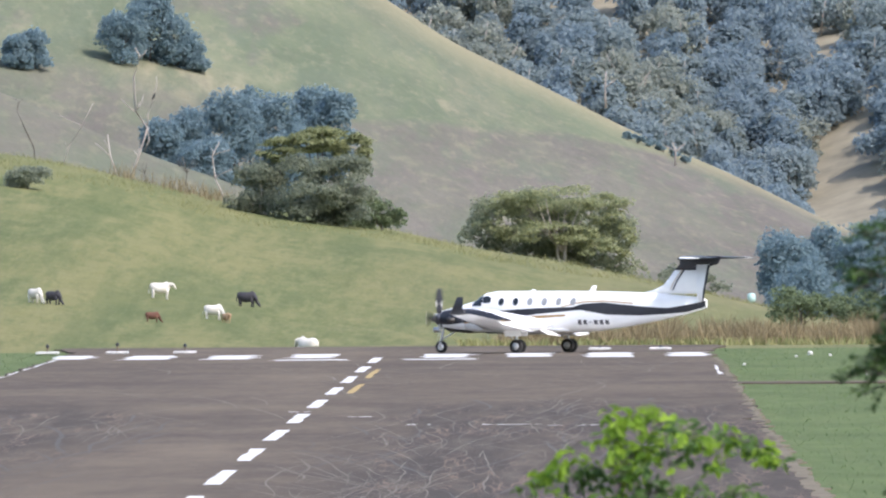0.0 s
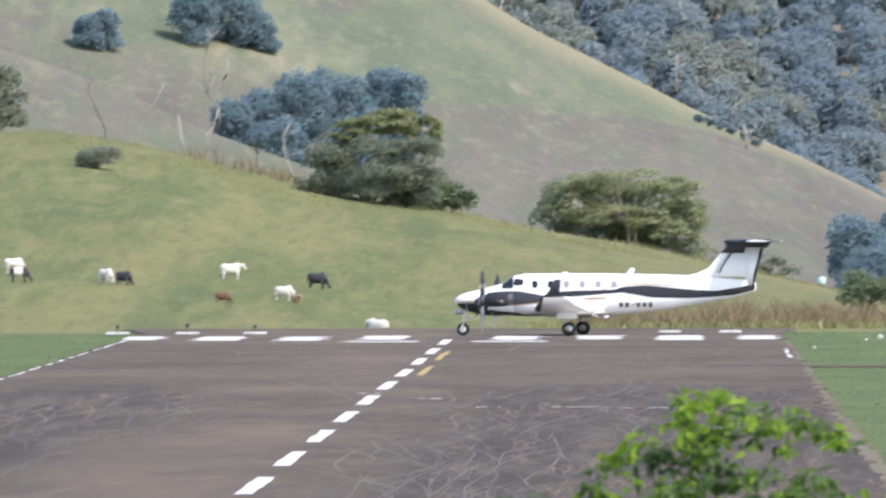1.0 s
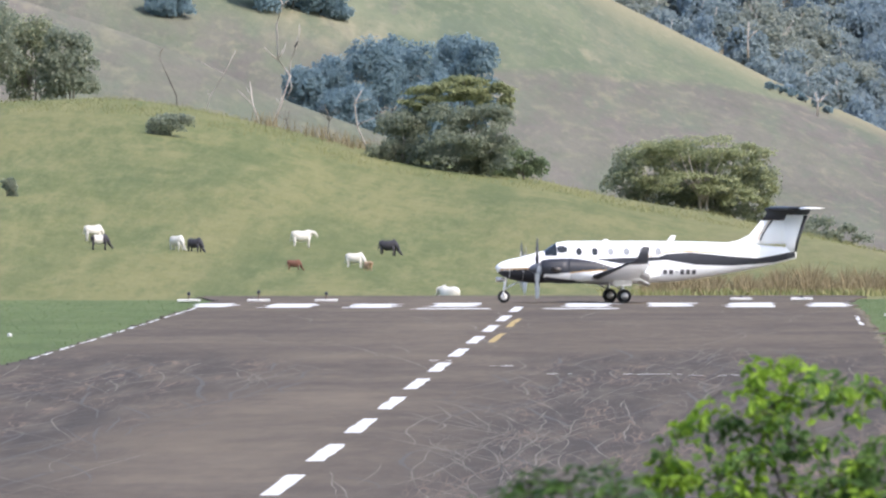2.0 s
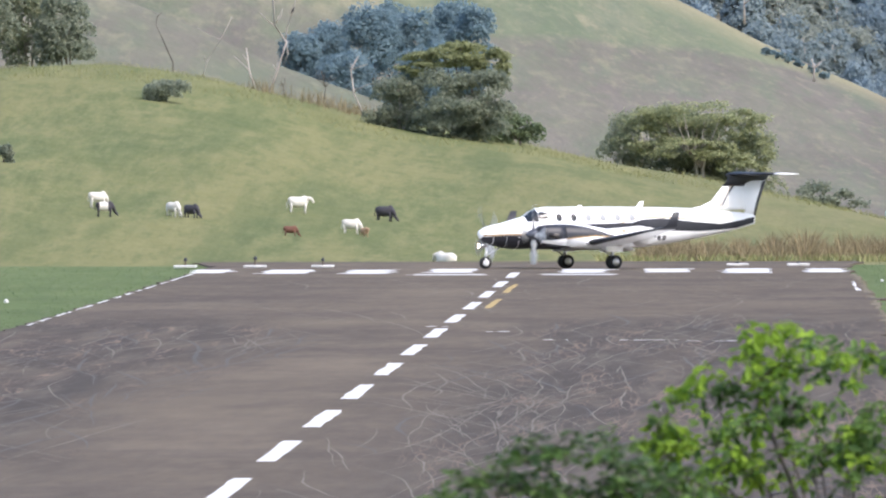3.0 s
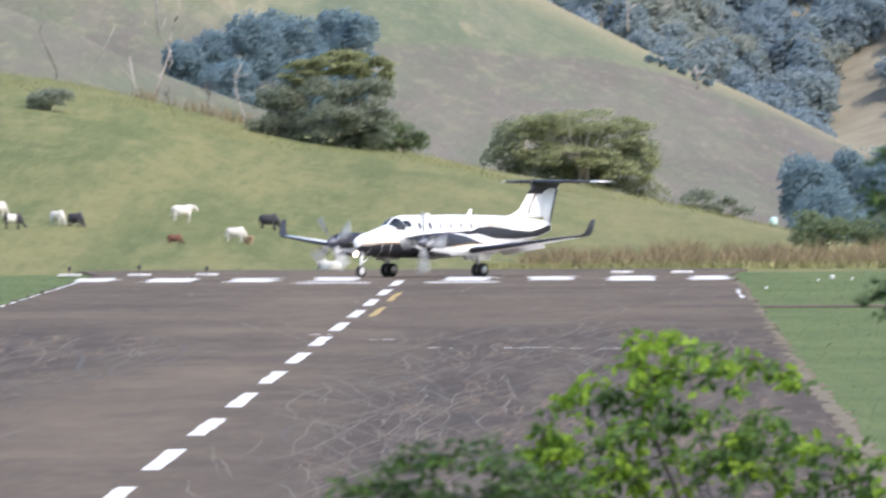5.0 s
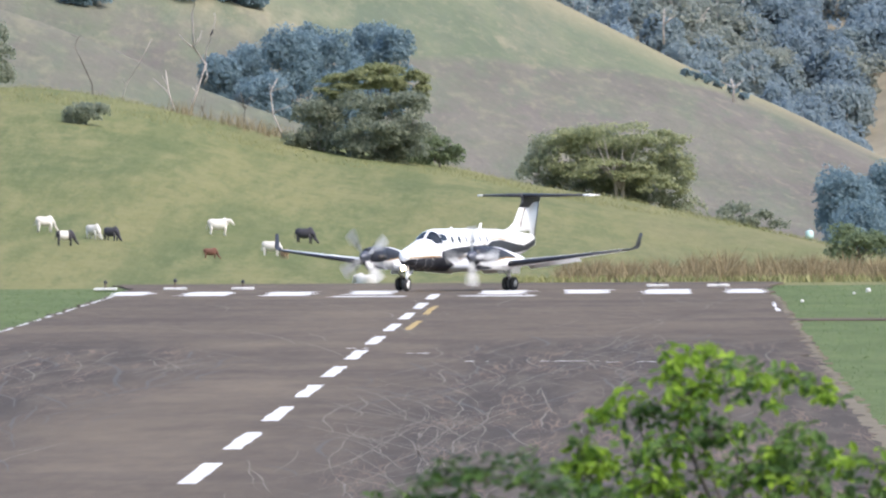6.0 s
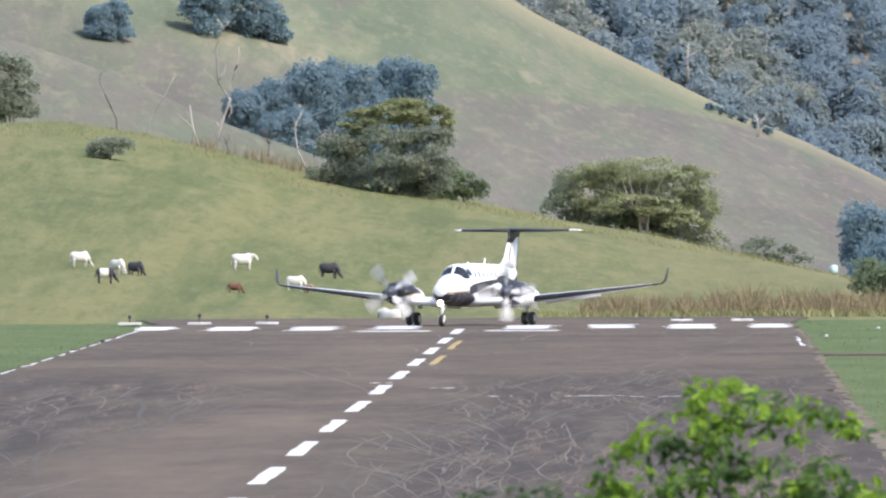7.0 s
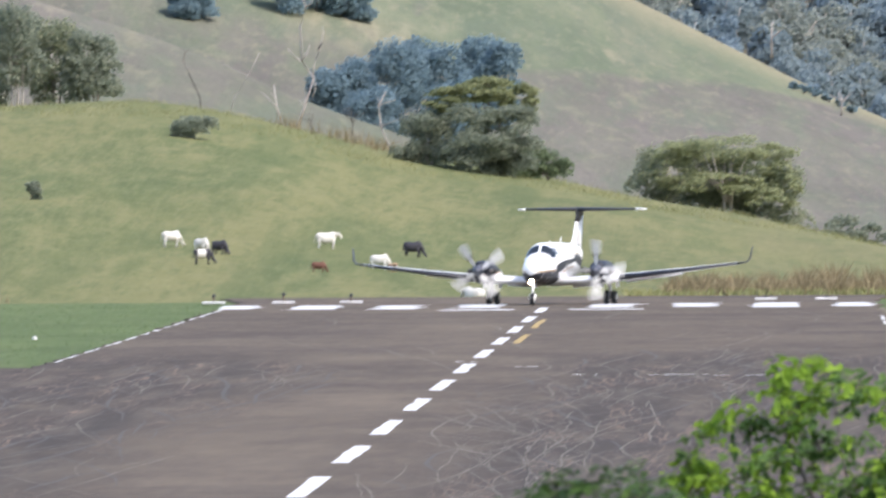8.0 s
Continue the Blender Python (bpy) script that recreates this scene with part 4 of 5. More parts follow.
# ---- trees on the pasture crest ----
def crest_trees():
    rng = np.random.default_rng(21)

    def lobes(cells, n, share=0.42):
        out = []
        for x, y, z, rx, rz in cells:
            out += lobes_for(rng, x, y, z, rx * 1.18, rx * 0.8, rz * 1.1, n, share)
        return out

    # sunlit top and duller interior of this crown are put into two leaf colours
    cap = lobes([(-16.12, 2131.00, 11.72, 4.5, 1.4), (-19.45, 2130.00, 10.59, 2.0, 0.9), (-12.62, 2130.00, 10.90, 1.8, 1.4)], 22, 0.28)
    tree("umbrella_tree", "broad tree with a yellow-green sunlit top", (-15.90, 2134.00, 4.01), cap, 15000, 0.14, CROWN_GOLD, BARK, 0.14, 9, 1, 0.6)
    tree("shade_tree", "grey-green tree under the umbrella crown", (-14.47, 2130.00, 3.92),
         lobes([(-13.50, 2126.00, 9.15, 2.4, 1.7), (-16.58, 2126.00, 8.94, 3.0, 1.7), (-13.18, 2125.00, 6.64, 2.1, 1.7), (-16.55, 2124.00, 6.38, 3.0, 1.7)], 18, 0.34) + bushy(rng, -14.6, 2127.00, 3.9, 7.4, 3.3, 18), 20000, 0.14, CROWN_GREY, PALE_BARK, 0.14, 14, 2, stems=2, core=0.5)
    tree("grey_tree", "grey-green bushy tree with pale stems", (-21.50, 2130.00, 4.02),
         bushy(rng, -21.14, 2130.00, 4.12, 9.9, 2.8, 20) + bushy(rng, -23.02, 2129.00, 4.22, 7.2, 1.7, 10) + bushy(rng, -18.65, 2128.00, 4.02, 7.6, 2.2, 10), 12000, 0.16, CROWN_GREY, PALE_BARK, 0.12, 9, 3, stems=3, core=0.55)
    tree("low_shrub", "low dark shrub beside the trees", (-10.26, 2136.00, 3.60),
         lobes([(-11.14, 2136.00, 5.14, 1.9, 1.4), (-9.24, 2136.00, 4.52, 1.3, 0.9), (-12.06, 2135.00, 4.32, 1.4, 0.8)], 9, 0.5), 6500, 0.14, CROWN_GREEN, BARK, 0.1, 5, 4, ragged=0.7)
    tree("spreading_tree", "wide low-crowned tree with yellowish leaves", (6.15, 2170.00, -0.23),
         lobes([(5.3, 2170.00, 6.5, 5.4, 1.7), (0.93, 2169.00, 4.17, 3.0, 1.5), (9.6, 2170.00, 5.2, 3.4, 1.8), (4.33, 2168.00, 3.33, 4.2, 1.2), (11.38, 2169.00, 2.18, 1.8, 2.2), (1.2, 2168.00, 5.8, 2.4, 1.2), (8.4, 2168.00, 2.2, 3.2, 1.6)], 26, 0.24), 20000, 0.13, CROWN_OLIVE, PALE_BARK, 0.16, 16, 5, 0.3, stems=2)
    tree("spreading_tree", "dark green tree behind the wide crown", (3.78, 2178.00, -0.25),
         bushy(rng, -0.6, 2171.00, 0.8, 6.6, 2.9, 20) + bushy(rng, 4.05, 2174.00, 0.49, 7.5, 3.6, 24) + bushy(rng, 7.98, 2174.00, -0.66, 6.6, 3.4, 26) + bushy(rng, 11.4, 2171.00, -1.5, 5.4, 2.5, 20), 28000, 0.14, CROWN_MIX, PALE_BARK, 0.16, 10, 6, core=0.55)
    tree("round_bush", "rounded green bush behind the pasture", (18.23, 2250.00, -3.97),
         lobes([(17.14, 2250.00, -1.80, 2.2, 1.9), (19.58, 2250.00, -2.45, 2.0, 1.4)], 8), 3000, 0.16, CROWN_GREY, BARK, 0.15, 5, 7)
    spot = (-40.64, 2062.43, 7.60)
    tree("bush", "dull green bush in the pasture grass", spot, bushy(rng, *spot, spot[2] + 2.0, 2.3, 16) + bushy(rng, spot[0] - 1.6, spot[1], spot[2] - 0.1, spot[2] + 1.1, 1.1, 8), 3600, 0.13, CROWN_GREY, BARK, 0.06, 5, 8, ragged=0.9, core=0.15)
    spot = (-51.16, 1937.92, 2.63)
    tree("bush", "pale green bush in the pasture grass", spot, bushy(rng, *spot, spot[2] + 1.5, 0.8, 9), 1200, 0.13, CROWN_GREY, BARK, 0.05, 4, 9, ragged=0.7)
    for k, (x, y, z, rx, rz) in enumerate(((-52.82, 2175.00, 14.48, 2.6, 3.4), (-56.64, 2180.00, 15.03, 2.9, 3.9), (-59.79, 2172.00, 16.05, 3.0, 4.6), (-63.13, 2178.00, 14.76, 2.8, 4.0))):
        tree("crest_tree", "grey-green leafy tree on the crest", (x, y, float(ground_z(x, y))),
             bushy(rng, x, y, float(ground_z(x, y)), z + rz * 1.05, rx * 1.15, 20), 8000, 0.17, (CROWN_GREY, CROWN_MIX)[k == 1], PALE_BARK, 0.12, 14, 30 + k, stems=3)


crest_trees()


def dead_tree(label, points, r0, twigs, mat, seed, forks=()):
    """A bare snag: a crooked stem and a few broken limbs."""
    rng = np.random.default_rng(seed)
    base = points[0]
    thing = new("dead_tree")
    thing.location = base
    rel = [tuple(p[i] - base[i] for i in range(3)) for p in points]
    bm = bmesh.new()
    tube(bm, rel, np.linspace(r0, r0 * 0.4, len(rel)), 7)
    part("trunk", bm, mat, thing, "", True)
    for way in forks:
        bm = bmesh.new()
        tube(bm, [tuple(p[i] - base[i] for i in range(3)) for p in way], np.linspace(r0 * 0.55, r0 * 0.2, len(way)), 6)
        part("limb", bm, mat, thing, "", True)
    for _ in range(twigs):
        k = rng.integers(1, len(rel) - 1)
        p = Vector(rel[k])
        q = p + Vector((rng.normal() * 0.9, rng.normal() * 0.5, rng.uniform(0.4, 1.6)))
        bm = bmesh.new()
        tube(bm, [p, (p + q) / 2 + Vector((rng.normal() * 0.2, 0, 0)), q], [r0 * 0.45, r0 * 0.35, r0 * 0.2], 5)
        part("limb", bm, mat, thing, "", True)
    return tagged(thing, label, "dead tree")


dead_tree("bleached bare dead tree with a forked top", [(-34.55, 2200.00, 8.05), (-33.65, 2200.00, 10.59), (-32.80, 2200.00, 13.24), (-33.92, 2200.00, 14.83), (-34.08, 2200.00, 18.01), (-33.49, 2200.00, 20.03), (-33.92, 2200.00, 20.77)], 0.15, 4, PALE_BARK, 1,
          [[(-33.55, 2200.00, 19.82), (-33.07, 2200.00, 20.24), (-32.86, 2200.00, 20.56)], [(-32.91, 2200.00, 13.14), (-32.75, 2200.00, 14.57), (-32.22, 2200.00, 16.00), (-31.90, 2200.00, 17.48), (-31.96, 2200.00, 18.12)], [(-33.86, 2200.00, 14.73), (-34.71, 2200.00, 15.36), (-35.24, 2200.00, 16.00)], [(-32.86, 2200.00, 13.14), (-32.64, 2200.00, 12.18), (-33.12, 2200.00, 11.02)]])
dead_tree("dark crooked bare stem", [(-43.17, 2190.00, 9.52), (-43.22, 2190.00, 11.37), (-44.17, 2190.00, 13.48), (-44.80, 2190.00, 14.80), (-44.70, 2190.00, 15.54), (-44.22, 2190.00, 16.01)], 0.08, 1, BARK, 2)
dead_tree("thin leaning bleached stem", [(-40.58, 2190.00, 9.52), (-40.05, 2190.00, 11.37), (-38.73, 2190.00, 13.48), (-37.68, 2190.00, 15.59)], 0.06, 2, PALE_BARK, 3)
dead_tree("broken pale stump with brown bark", [(-35.10, 2180.00, 8.04), (-35.89, 2180.00, 10.56), (-36.15, 2180.00, 12.66)], 0.12, 2, PALE_BARK, 4)
dead_tree("leafless grey sapling on the crest", [(-28.70, 2160.00, 6.63), (-28.44, 2160.00, 8.97), (-28.86, 2160.00, 10.53)], 0.07, 6, BARK, 5)
dead_tree("pale bare branch beside the tree", [(-24.54, 2150.00, 5.85), (-25.68, 2150.00, 8.44), (-25.94, 2150.00, 10.52), (-25.26, 2150.00, 11.81)], 0.11, 5, PALE_BARK, 6)
dead_tree("leafless grey sapling on the crest", [(-32.18, 2165.00, 7.41), (-32.44, 2165.00, 8.97), (-32.18, 2165.00, 10.02)], 0.06, 5, BARK, 7)


def perched_bird(x, y, z):
    """A dark bird sitting upright on a dead limb."""
    bird = new("bird")
    bird.location = (x, y, z)
    bm = bmesh.new()
    tube(bm, [(-0.05, 0, 0.02), (-0.02, 0, 0.12), (0.03, 0, 0.26), (0.06, 0, 0.34)], [0.04, 0.1, 0.1, 0.05], 10)
    part("body", bm, COW_BLACK, bird, "", True)
    bm = bmesh.new()
    tube(bm, [(0.04, 0, 0.36), (0.09, 0, 0.41), (0.16, 0, 0.4), (0.21, 0, 0.38)], [0.03, 0.055, 0.04, 0.01], 8)
    part("head", bm, COW_BLACK, bird, "", True)
    for d in (1, -1):
        bm = bmesh.new()
        tube(bm, [(0.05, d * 0.09, 0.3), (-0.03, d * 0.11, 0.16), (-0.14, d * 0.06, -0.02)], [0.03, 0.05, 0.012], 8)
        part("wing", bm, COW_BLACK, bird, "", True)
    bm = bmesh.new()
    box(bm, (-0.2, -0.05, -0.14), (-0.05, 0.05, 0.05), 0.02)
    part("tail", bm, COW_BLACK, bird)
    return tagged(bird, "dark bird perched on a bleached dead limb", "bird")


perched_bird(-32.2, 2199.95, 16.06)


# ---- trees in the valley and on the far slopes ----
def valley_trees():
    rng = np.random.default_rng(40)
    cells = (
        (-41.23, 2720.00, 13.36, 2.9, 4.2), (-37.97, 2740.00, 14.40, 3.4, 4.6), (-32.86, 2730.00, 16.01, 3.6, 5.4), (-31.33, 2760.00, 17.77, 2.4, 3.2),
        (-28.33, 2735.00, 15.70, 3.4, 5.2), (-24.50, 2745.00, 16.72, 3.0, 4.6), (-21.35, 2730.00, 16.34, 2.7, 4.0), (-26.42, 2715.00, 12.04, 4.0, 3.6), (-36.23, 2715.00, 10.73, 3.6, 3.4),
        (30.24, 2600.00, -0.07, 3.8, 4.0), (34.50, 2620.00, 0.51, 3.4, 3.6), (32.03, 2590.00, -3.16, 4.6, 3.0), (39.75, 2610.00, -0.10, 4.0, 4.0), (45.27, 2600.00, -1.32, 4.0, 4.0),
    )
    for k, (x, y, z, rx, rz) in enumerate(cells):
        g = min(float(ground_z(x, y)), z - rz)
        lob = [(x, y, z - rz * 0.2, rx * 0.8, rx * 0.8, rz * 0.8)] + bushy(rng, x, y, max(g, z - 2 * rz), z + rz * 0.8, rx * 1.1, 24)
        tree("valley_tree", "valley tree with haze blue in its leaf colour", (x, y, g), lob, 8500, 0.22, CROWN_HAZE_BLUE, BARK, 0.12, 7, 60 + k, group="valley trees", ragged=0.6, core=0.45)
    slopes = ((-69.78, 3191.31, 24.29, 2.3, 2.4), (-67.38, 3193.56, 24.15, 2.5, 2.9), (-55.47, 3213.66, 24.94, 3.6, 5.0), (-52.11, 3219.91, 25.37, 4.2, 5.2), (-48.24, 3220.53, 24.43, 3.4, 3.8), (-46.31, 3221.35, 23.98, 2.2, 2.0))
    for k, (x, y, z, rx, rz) in enumerate(slopes):
        lob = bushy(rng, x, y, z, z + rz * 1.8, rx * 1.1, 26)
        tree("slope_tree", "dark bushy tree on the dry slope", (x, y, z - 0.3), lob, 5500, 0.24, CROWN_HAZE_BLUE, BARK, 0.14, 9, 90 + k, group="trees on the dry slope", ragged=0.7, core=0.35)
    for k, (x, y, z, r) in enumerate(((13.64, 3368.57, 14.35, 1.0), (15.10, 3370.93, 13.78, 1.1), (16.90, 3375.95, 13.22, 1.1), (18.70, 3379.03, 12.58, 1.2), (20.32, 3376.77, 11.76, 1.1), (21.94, 3374.01, 10.94, 0.9))):
        tree("hedge_bush", "small dark bush on the dry slope", (x, y, z - 0.2), lobes_for(rng, x, y, z + r * 0.6, r, r * 0.8, r * 0.7, 6), 600, 0.22, CROWN_HAZE_BLUE, BARK, 0.1, 4, 110 + k, group="bushes below the ridge")
    dead_tree("small bleached bare tree below the ridge", [(20.10, 3260.00, 10.50), (20.18, 3260.00, 12.38), (19.79, 3260.00, 13.80)], 0.22, 5, PALE_BARK, 12)
    dead_tree("tall white bare trunk at the forest edge", [(10.59, 3480.00, 19.28), (10.51, 3480.00, 22.21), (10.67, 3480.00, 24.73)], 0.2, 2, PALE_BARK, 13)


valley_trees()


def make_forest():
    """The wooded hill behind the ridge."""
    rng = np.random.default_rng(77)
    gaps = ((0, 3790, 2.5), (9, 3770, 2.2), (24, 3800, 1.6), (46, 3775, 6.5), (54, 3800, 7), (50, 3845, 6), (-12, 3850, 2.0))
    sets = {k: [[], [], 0] for k in range(3)}
    bm = bmesh.new()
    for _ in range(680):
        x, y = rng.uniform(-36, 66), 3738 + 300 * rng.random() ** 1.15
        if any((x - a) ** 2 + ((y - b) * 0.18) ** 2 < c * c for a, b, c in gaps):
            continue
        z = float(ground_z(x, y))
        r, h = rng.uniform(2.6, 5.2), rng.uniform(3.0, 6.0)
        stand = math.sin(x * 0.19 + 1.1) + math.sin(y * 0.043 + x * 0.07) + rng.normal() * 0.7
        k = 0 if stand > -0.1 else (1 if stand > -1.1 else 2)
        lob = [(x, y, z + h * 0.8, r * 0.85, r * 0.85, h * 0.85)] + bushy(rng, x, y, z - 0.5, z + h * 1.8, r, 12)
        v, f = leaf_quads(rng, lob, int(330 * r), 0.42, 0, 0.6, 0.7)
        if k and rng.random() < 0.6:
            tube(bm, [(x, y, z - 0.5), (x + rng.normal() * 0.4, y - r * 0.5, z + h * 0.8), (x + rng.normal() * 0.8, y - r * 0.6, z + h * 1.5)], [0.2, 0.15, 0.06], 5)
        sets[k][0].append(v)
        sets[k][1].append(f + sets[k][2])
        sets[k][2] += len(v)
    wood = new("forest")
    tagged(wood, "far hillside forest with haze blue in its leaf colours", "forest", kind="stuff")
    # the canopy tones carry the haze in their colour
    for k, m in ((0, CROWN_FAR), (1, CROWN_FAR_GREY), (2, CROWN_FAR_OLIVE)):
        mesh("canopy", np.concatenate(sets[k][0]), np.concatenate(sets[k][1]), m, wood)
    part("trunks", bm, PALE_BARK, wood, "", True)


make_forest()


# ---- grasses ----
def blades(name, label, cat, spots, height, width, mat, seed, lean=0.25, tall=1.0):
    rng = np.random.default_rng(seed)
    n = len(spots)
    a = rng.uniform(0, math.tau, n)
    h = height * tall * rng.uniform(0.5, 1.3, n)
    side = np.stack([np.cos(a), np.sin(a), np.zeros(n)], 1) * (width * rng.uniform(0.6, 1.4, n))[:, None]
    top = np.stack([rng.normal(size=n) * lean * h, rng.normal(size=n) * lean * h, h], 1)
    v = np.stack([spots - side, spots + side, spots + top * 0.6 + side * 0.8, spots + top], 1).reshape(-1, 3)
    f = np.arange(4 * n).reshape(-1, 4)
    ob = mesh(name, v, f, mat)
    return tagged(ob, label, cat, kind="stuff")


def make_grasses():
    rng = np.random.default_rng(8)
    n = 16000
    y = rng.uniform(2095, 2162, n)
    x = 9.5 + rng.uniform(-1480, 520, n) * y / 41500
    keep = (np.sin(x * 0.7 + 3 * np.sin(y * 0.04)) + np.sin(y * 0.09 + x * 0.25) + 1.2 * rng.normal(size=n)) > -0.2
    x, y = x[keep], y[keep]
    blades("pasture_grass", "long uneven grass on the pasture crest, green to straw", "grass", np.stack([x, y, ground_z(x, y) - 0.02], 1), 0.42, 0.018, TUFT, 2, 0.5)
    n = 7000
    x = np.concatenate([rng.uniform(14.9, 30, n), rng.uniform(-36, -14.2, n // 2)])
    y = np.concatenate([rng.uniform(500, 1080, n), rng.uniform(752, 1045, n // 2)])
    keep = ~((y > 863) & (y < 873) & (x > 0))
    x, y = x[keep], y[keep]
    blades("verge_grass", "short green verge grass beside the runway", "grass", np.stack([x, y, ground_z(x, y) - 0.01], 1), 0.1, 0.012, TUFT_GREEN, 6, 0.7)
    # bare stems and straw along the crest of the pasture
    n = 420
    y = rng.uniform(2140, 2170, n)
    x = 9.5 + rng.choice([-840, -760, -725, -690, -660], n) * y / 41500 + rng.normal(size=n) * 1.0
    blades("crest_straw", "bare grey stems and straw on the pasture crest", "dry grass", np.stack([x, y, ground_z(x, y) - 0.05], 1), 1.3, 0.035, REED, 2, 0.25)
    n = 30000
    x = np.concatenate([rng.uniform(4.8, 44, n), rng.uniform(-60, -26, 700)])
    y = np.concatenate([rng.uniform(1082, 1112, n), rng.uniform(1092, 1110, 700)])
    clump = 0.62 + 0.3 * np.sin(x * 1.9) * np.sin(x * 0.73 + 1) + 0.22 * np.sin(x * 4.1 + np.sin(y)) + 0.12 * np.sin(x * 9.7)
    keep = rng.random(len(x)) < np.clip(clump, 0.08, 1)
    x, y, clump = x[keep], y[keep], clump[keep]
    rise = np.where(x < 0, 0.8, 0.8 + 0.22 * smooth(5, 16, x)) * (0.65 + 0.5 * np.clip(clump, 0, 1.1))
    blades("dry_reeds", "tall dry straw-coloured reeds behind the runway end", "reeds", np.stack([x, y, ground_z(x, y) - 0.02], 1), 1.2, 0.03, REED, 4, 0.42, rise * (0.55 + 0.45 * np.sin(x * 2.7 + 1.3 * np.sin(x * 0.9)) ** 2))
    n = 6000
    x, y = rng.uniform(3.0, 44, n), rng.uniform(1079, 1090, n)
    blades("rank_grass", "rank green and straw grass at the reeds' foot", "grass", np.stack([x, y, ground_z(x, y) - 0.02], 1), 0.35, 0.05, TUFT, 5, 0.4)


make_grasses()


# ---- small things at the runway end ----
def edge_marker(x, y, h):
    thing = new("runway_marker")
    bm = bmesh.new()
    box(bm, (-0.5, -1.5, 0), (0.5, 1.5, 0.1), 0.03)
    part("slab", bm, ROAD_WHITE, thing, "white painted base slab")
    bm = bmesh.new()
    tube(bm, [(0, 0, 0.05), (0, 0, h)], [0.045, 0.04], 8)
    part("post", bm, POST, thing)
    bm = bmesh.new()
    tube(bm, [(0, 0, h - 0.02), (0, 0, h + 0.06), (0, 0, h + 0.14)], [0.07, 0.085, 0.03], 10)
    part("lamp", bm, BLACK, thing, "dark lamp head", True)
    thing.location = (x, y, 0.06)
    return tagged(thing, "small runway end light on a white slab", "marker", "runway end lights")


for x_, h_ in ((-15.0, 0.3), (-11.9, 0.36), (-8.9, 0.3), (9.5, 0.05), (12.2, 0.05)):
    edge_marker(x_, 1040 if x_ < 0 else 1046, h_)


def stone(x, y, r, seed):
    rng = np.random.default_rng(seed)
    bm = bmesh.new()
    bmesh.ops.create_icosphere(bm, subdivisions=2, radius=r)
    for v in bm.verts:
        v.co *= 1 + rng.normal() * 0.12
    me = bpy.data.meshes.new("stone")
    bm.to_mesh(me)
    bm.free()
    me.materials.append(ROAD_WHITE)
    ob = new("stone", me)
    ob.location = (x, y, float(ground_z(x, y)) + r * 0.5)
    return tagged(ob, "whitewashed marker stone in the verge grass", "stone", "whitewashed stones")


for k_, (x_, y_, r_) in enumerate(((18.6, 1014, 0.12), (19.4, 1008, 0.07), (17.9, 1003, 0.06), (20.0, 930, 0.06), (-17.4, 862, 0.09), (15.4, 958, 0.07), (19.8, 905, 0.05))):
    stone(x_, y_, r_, k_)

# bush above the reeds and the one beside them
tree("reed_bush", "green bush rising over the dry reeds", (19.50, 1150.00, -0.17), lobes_for(np.random.default_rng(4), 19.23, 1150.00, 1.25, 1.9, 1.0, 1.1, 12), 3200, 0.09, CROWN_GREEN, BARK, 0.06, 6, 12)
tree("reed_bush", "green bush rising over the dry reeds", (22.00, 1150.00, -0.17), lobes_for(np.random.default_rng(5), 22.0, 1150.00, 1.35, 1.8, 1.0, 1.1, 12), 3200, 0.09, CROWN_GREEN, BARK, 0.06, 6, 13)
tree("reed_bush", "small green bush at the edge of the reeds", (5.15, 1100.00, 0.04), lobes_for(np.random.default_rng(6), 5.15, 1100.00, 0.47, 0.45, 0.4, 0.42, 6), 500, 0.07, CROWN_GREY, BARK, 0.03, 4, 14)


def water_tank(x, y, z):
    thing = new("water_tank")
    bm = bmesh.new()
    tube(bm, [(0, 0, 0.5), (0, 0, 0.9), (0, 0, 1.3), (0, 0, 1.45)], [0.36, 0.4, 0.38, 0.12], 16)
    part("tank", bm, TEAL, thing, "pale teal tank", True)
    for a in (0.5, 2.6, 4.7):
        bm = bmesh.new()
        tube(bm, [(0.3 * math.cos(a), 0.3 * math.sin(a), -0.6), (0.3 * math.cos(a), 0.3 * math.sin(a), 0.55)], [0.05, 0.05], 6)
        part("leg", bm, ROAD_WHITE, thing)
    thing.location = (x, y, z)
    return tagged(thing, "small pale teal water tank on legs", "water tank")


TEAL = plain("pale_teal_paint", (0.440, 0.624, 0.576), 0.4)
TANK = (24.08, 2250.00, -4.24)
water_tank(TANK[0], TANK[1], TANK[2])


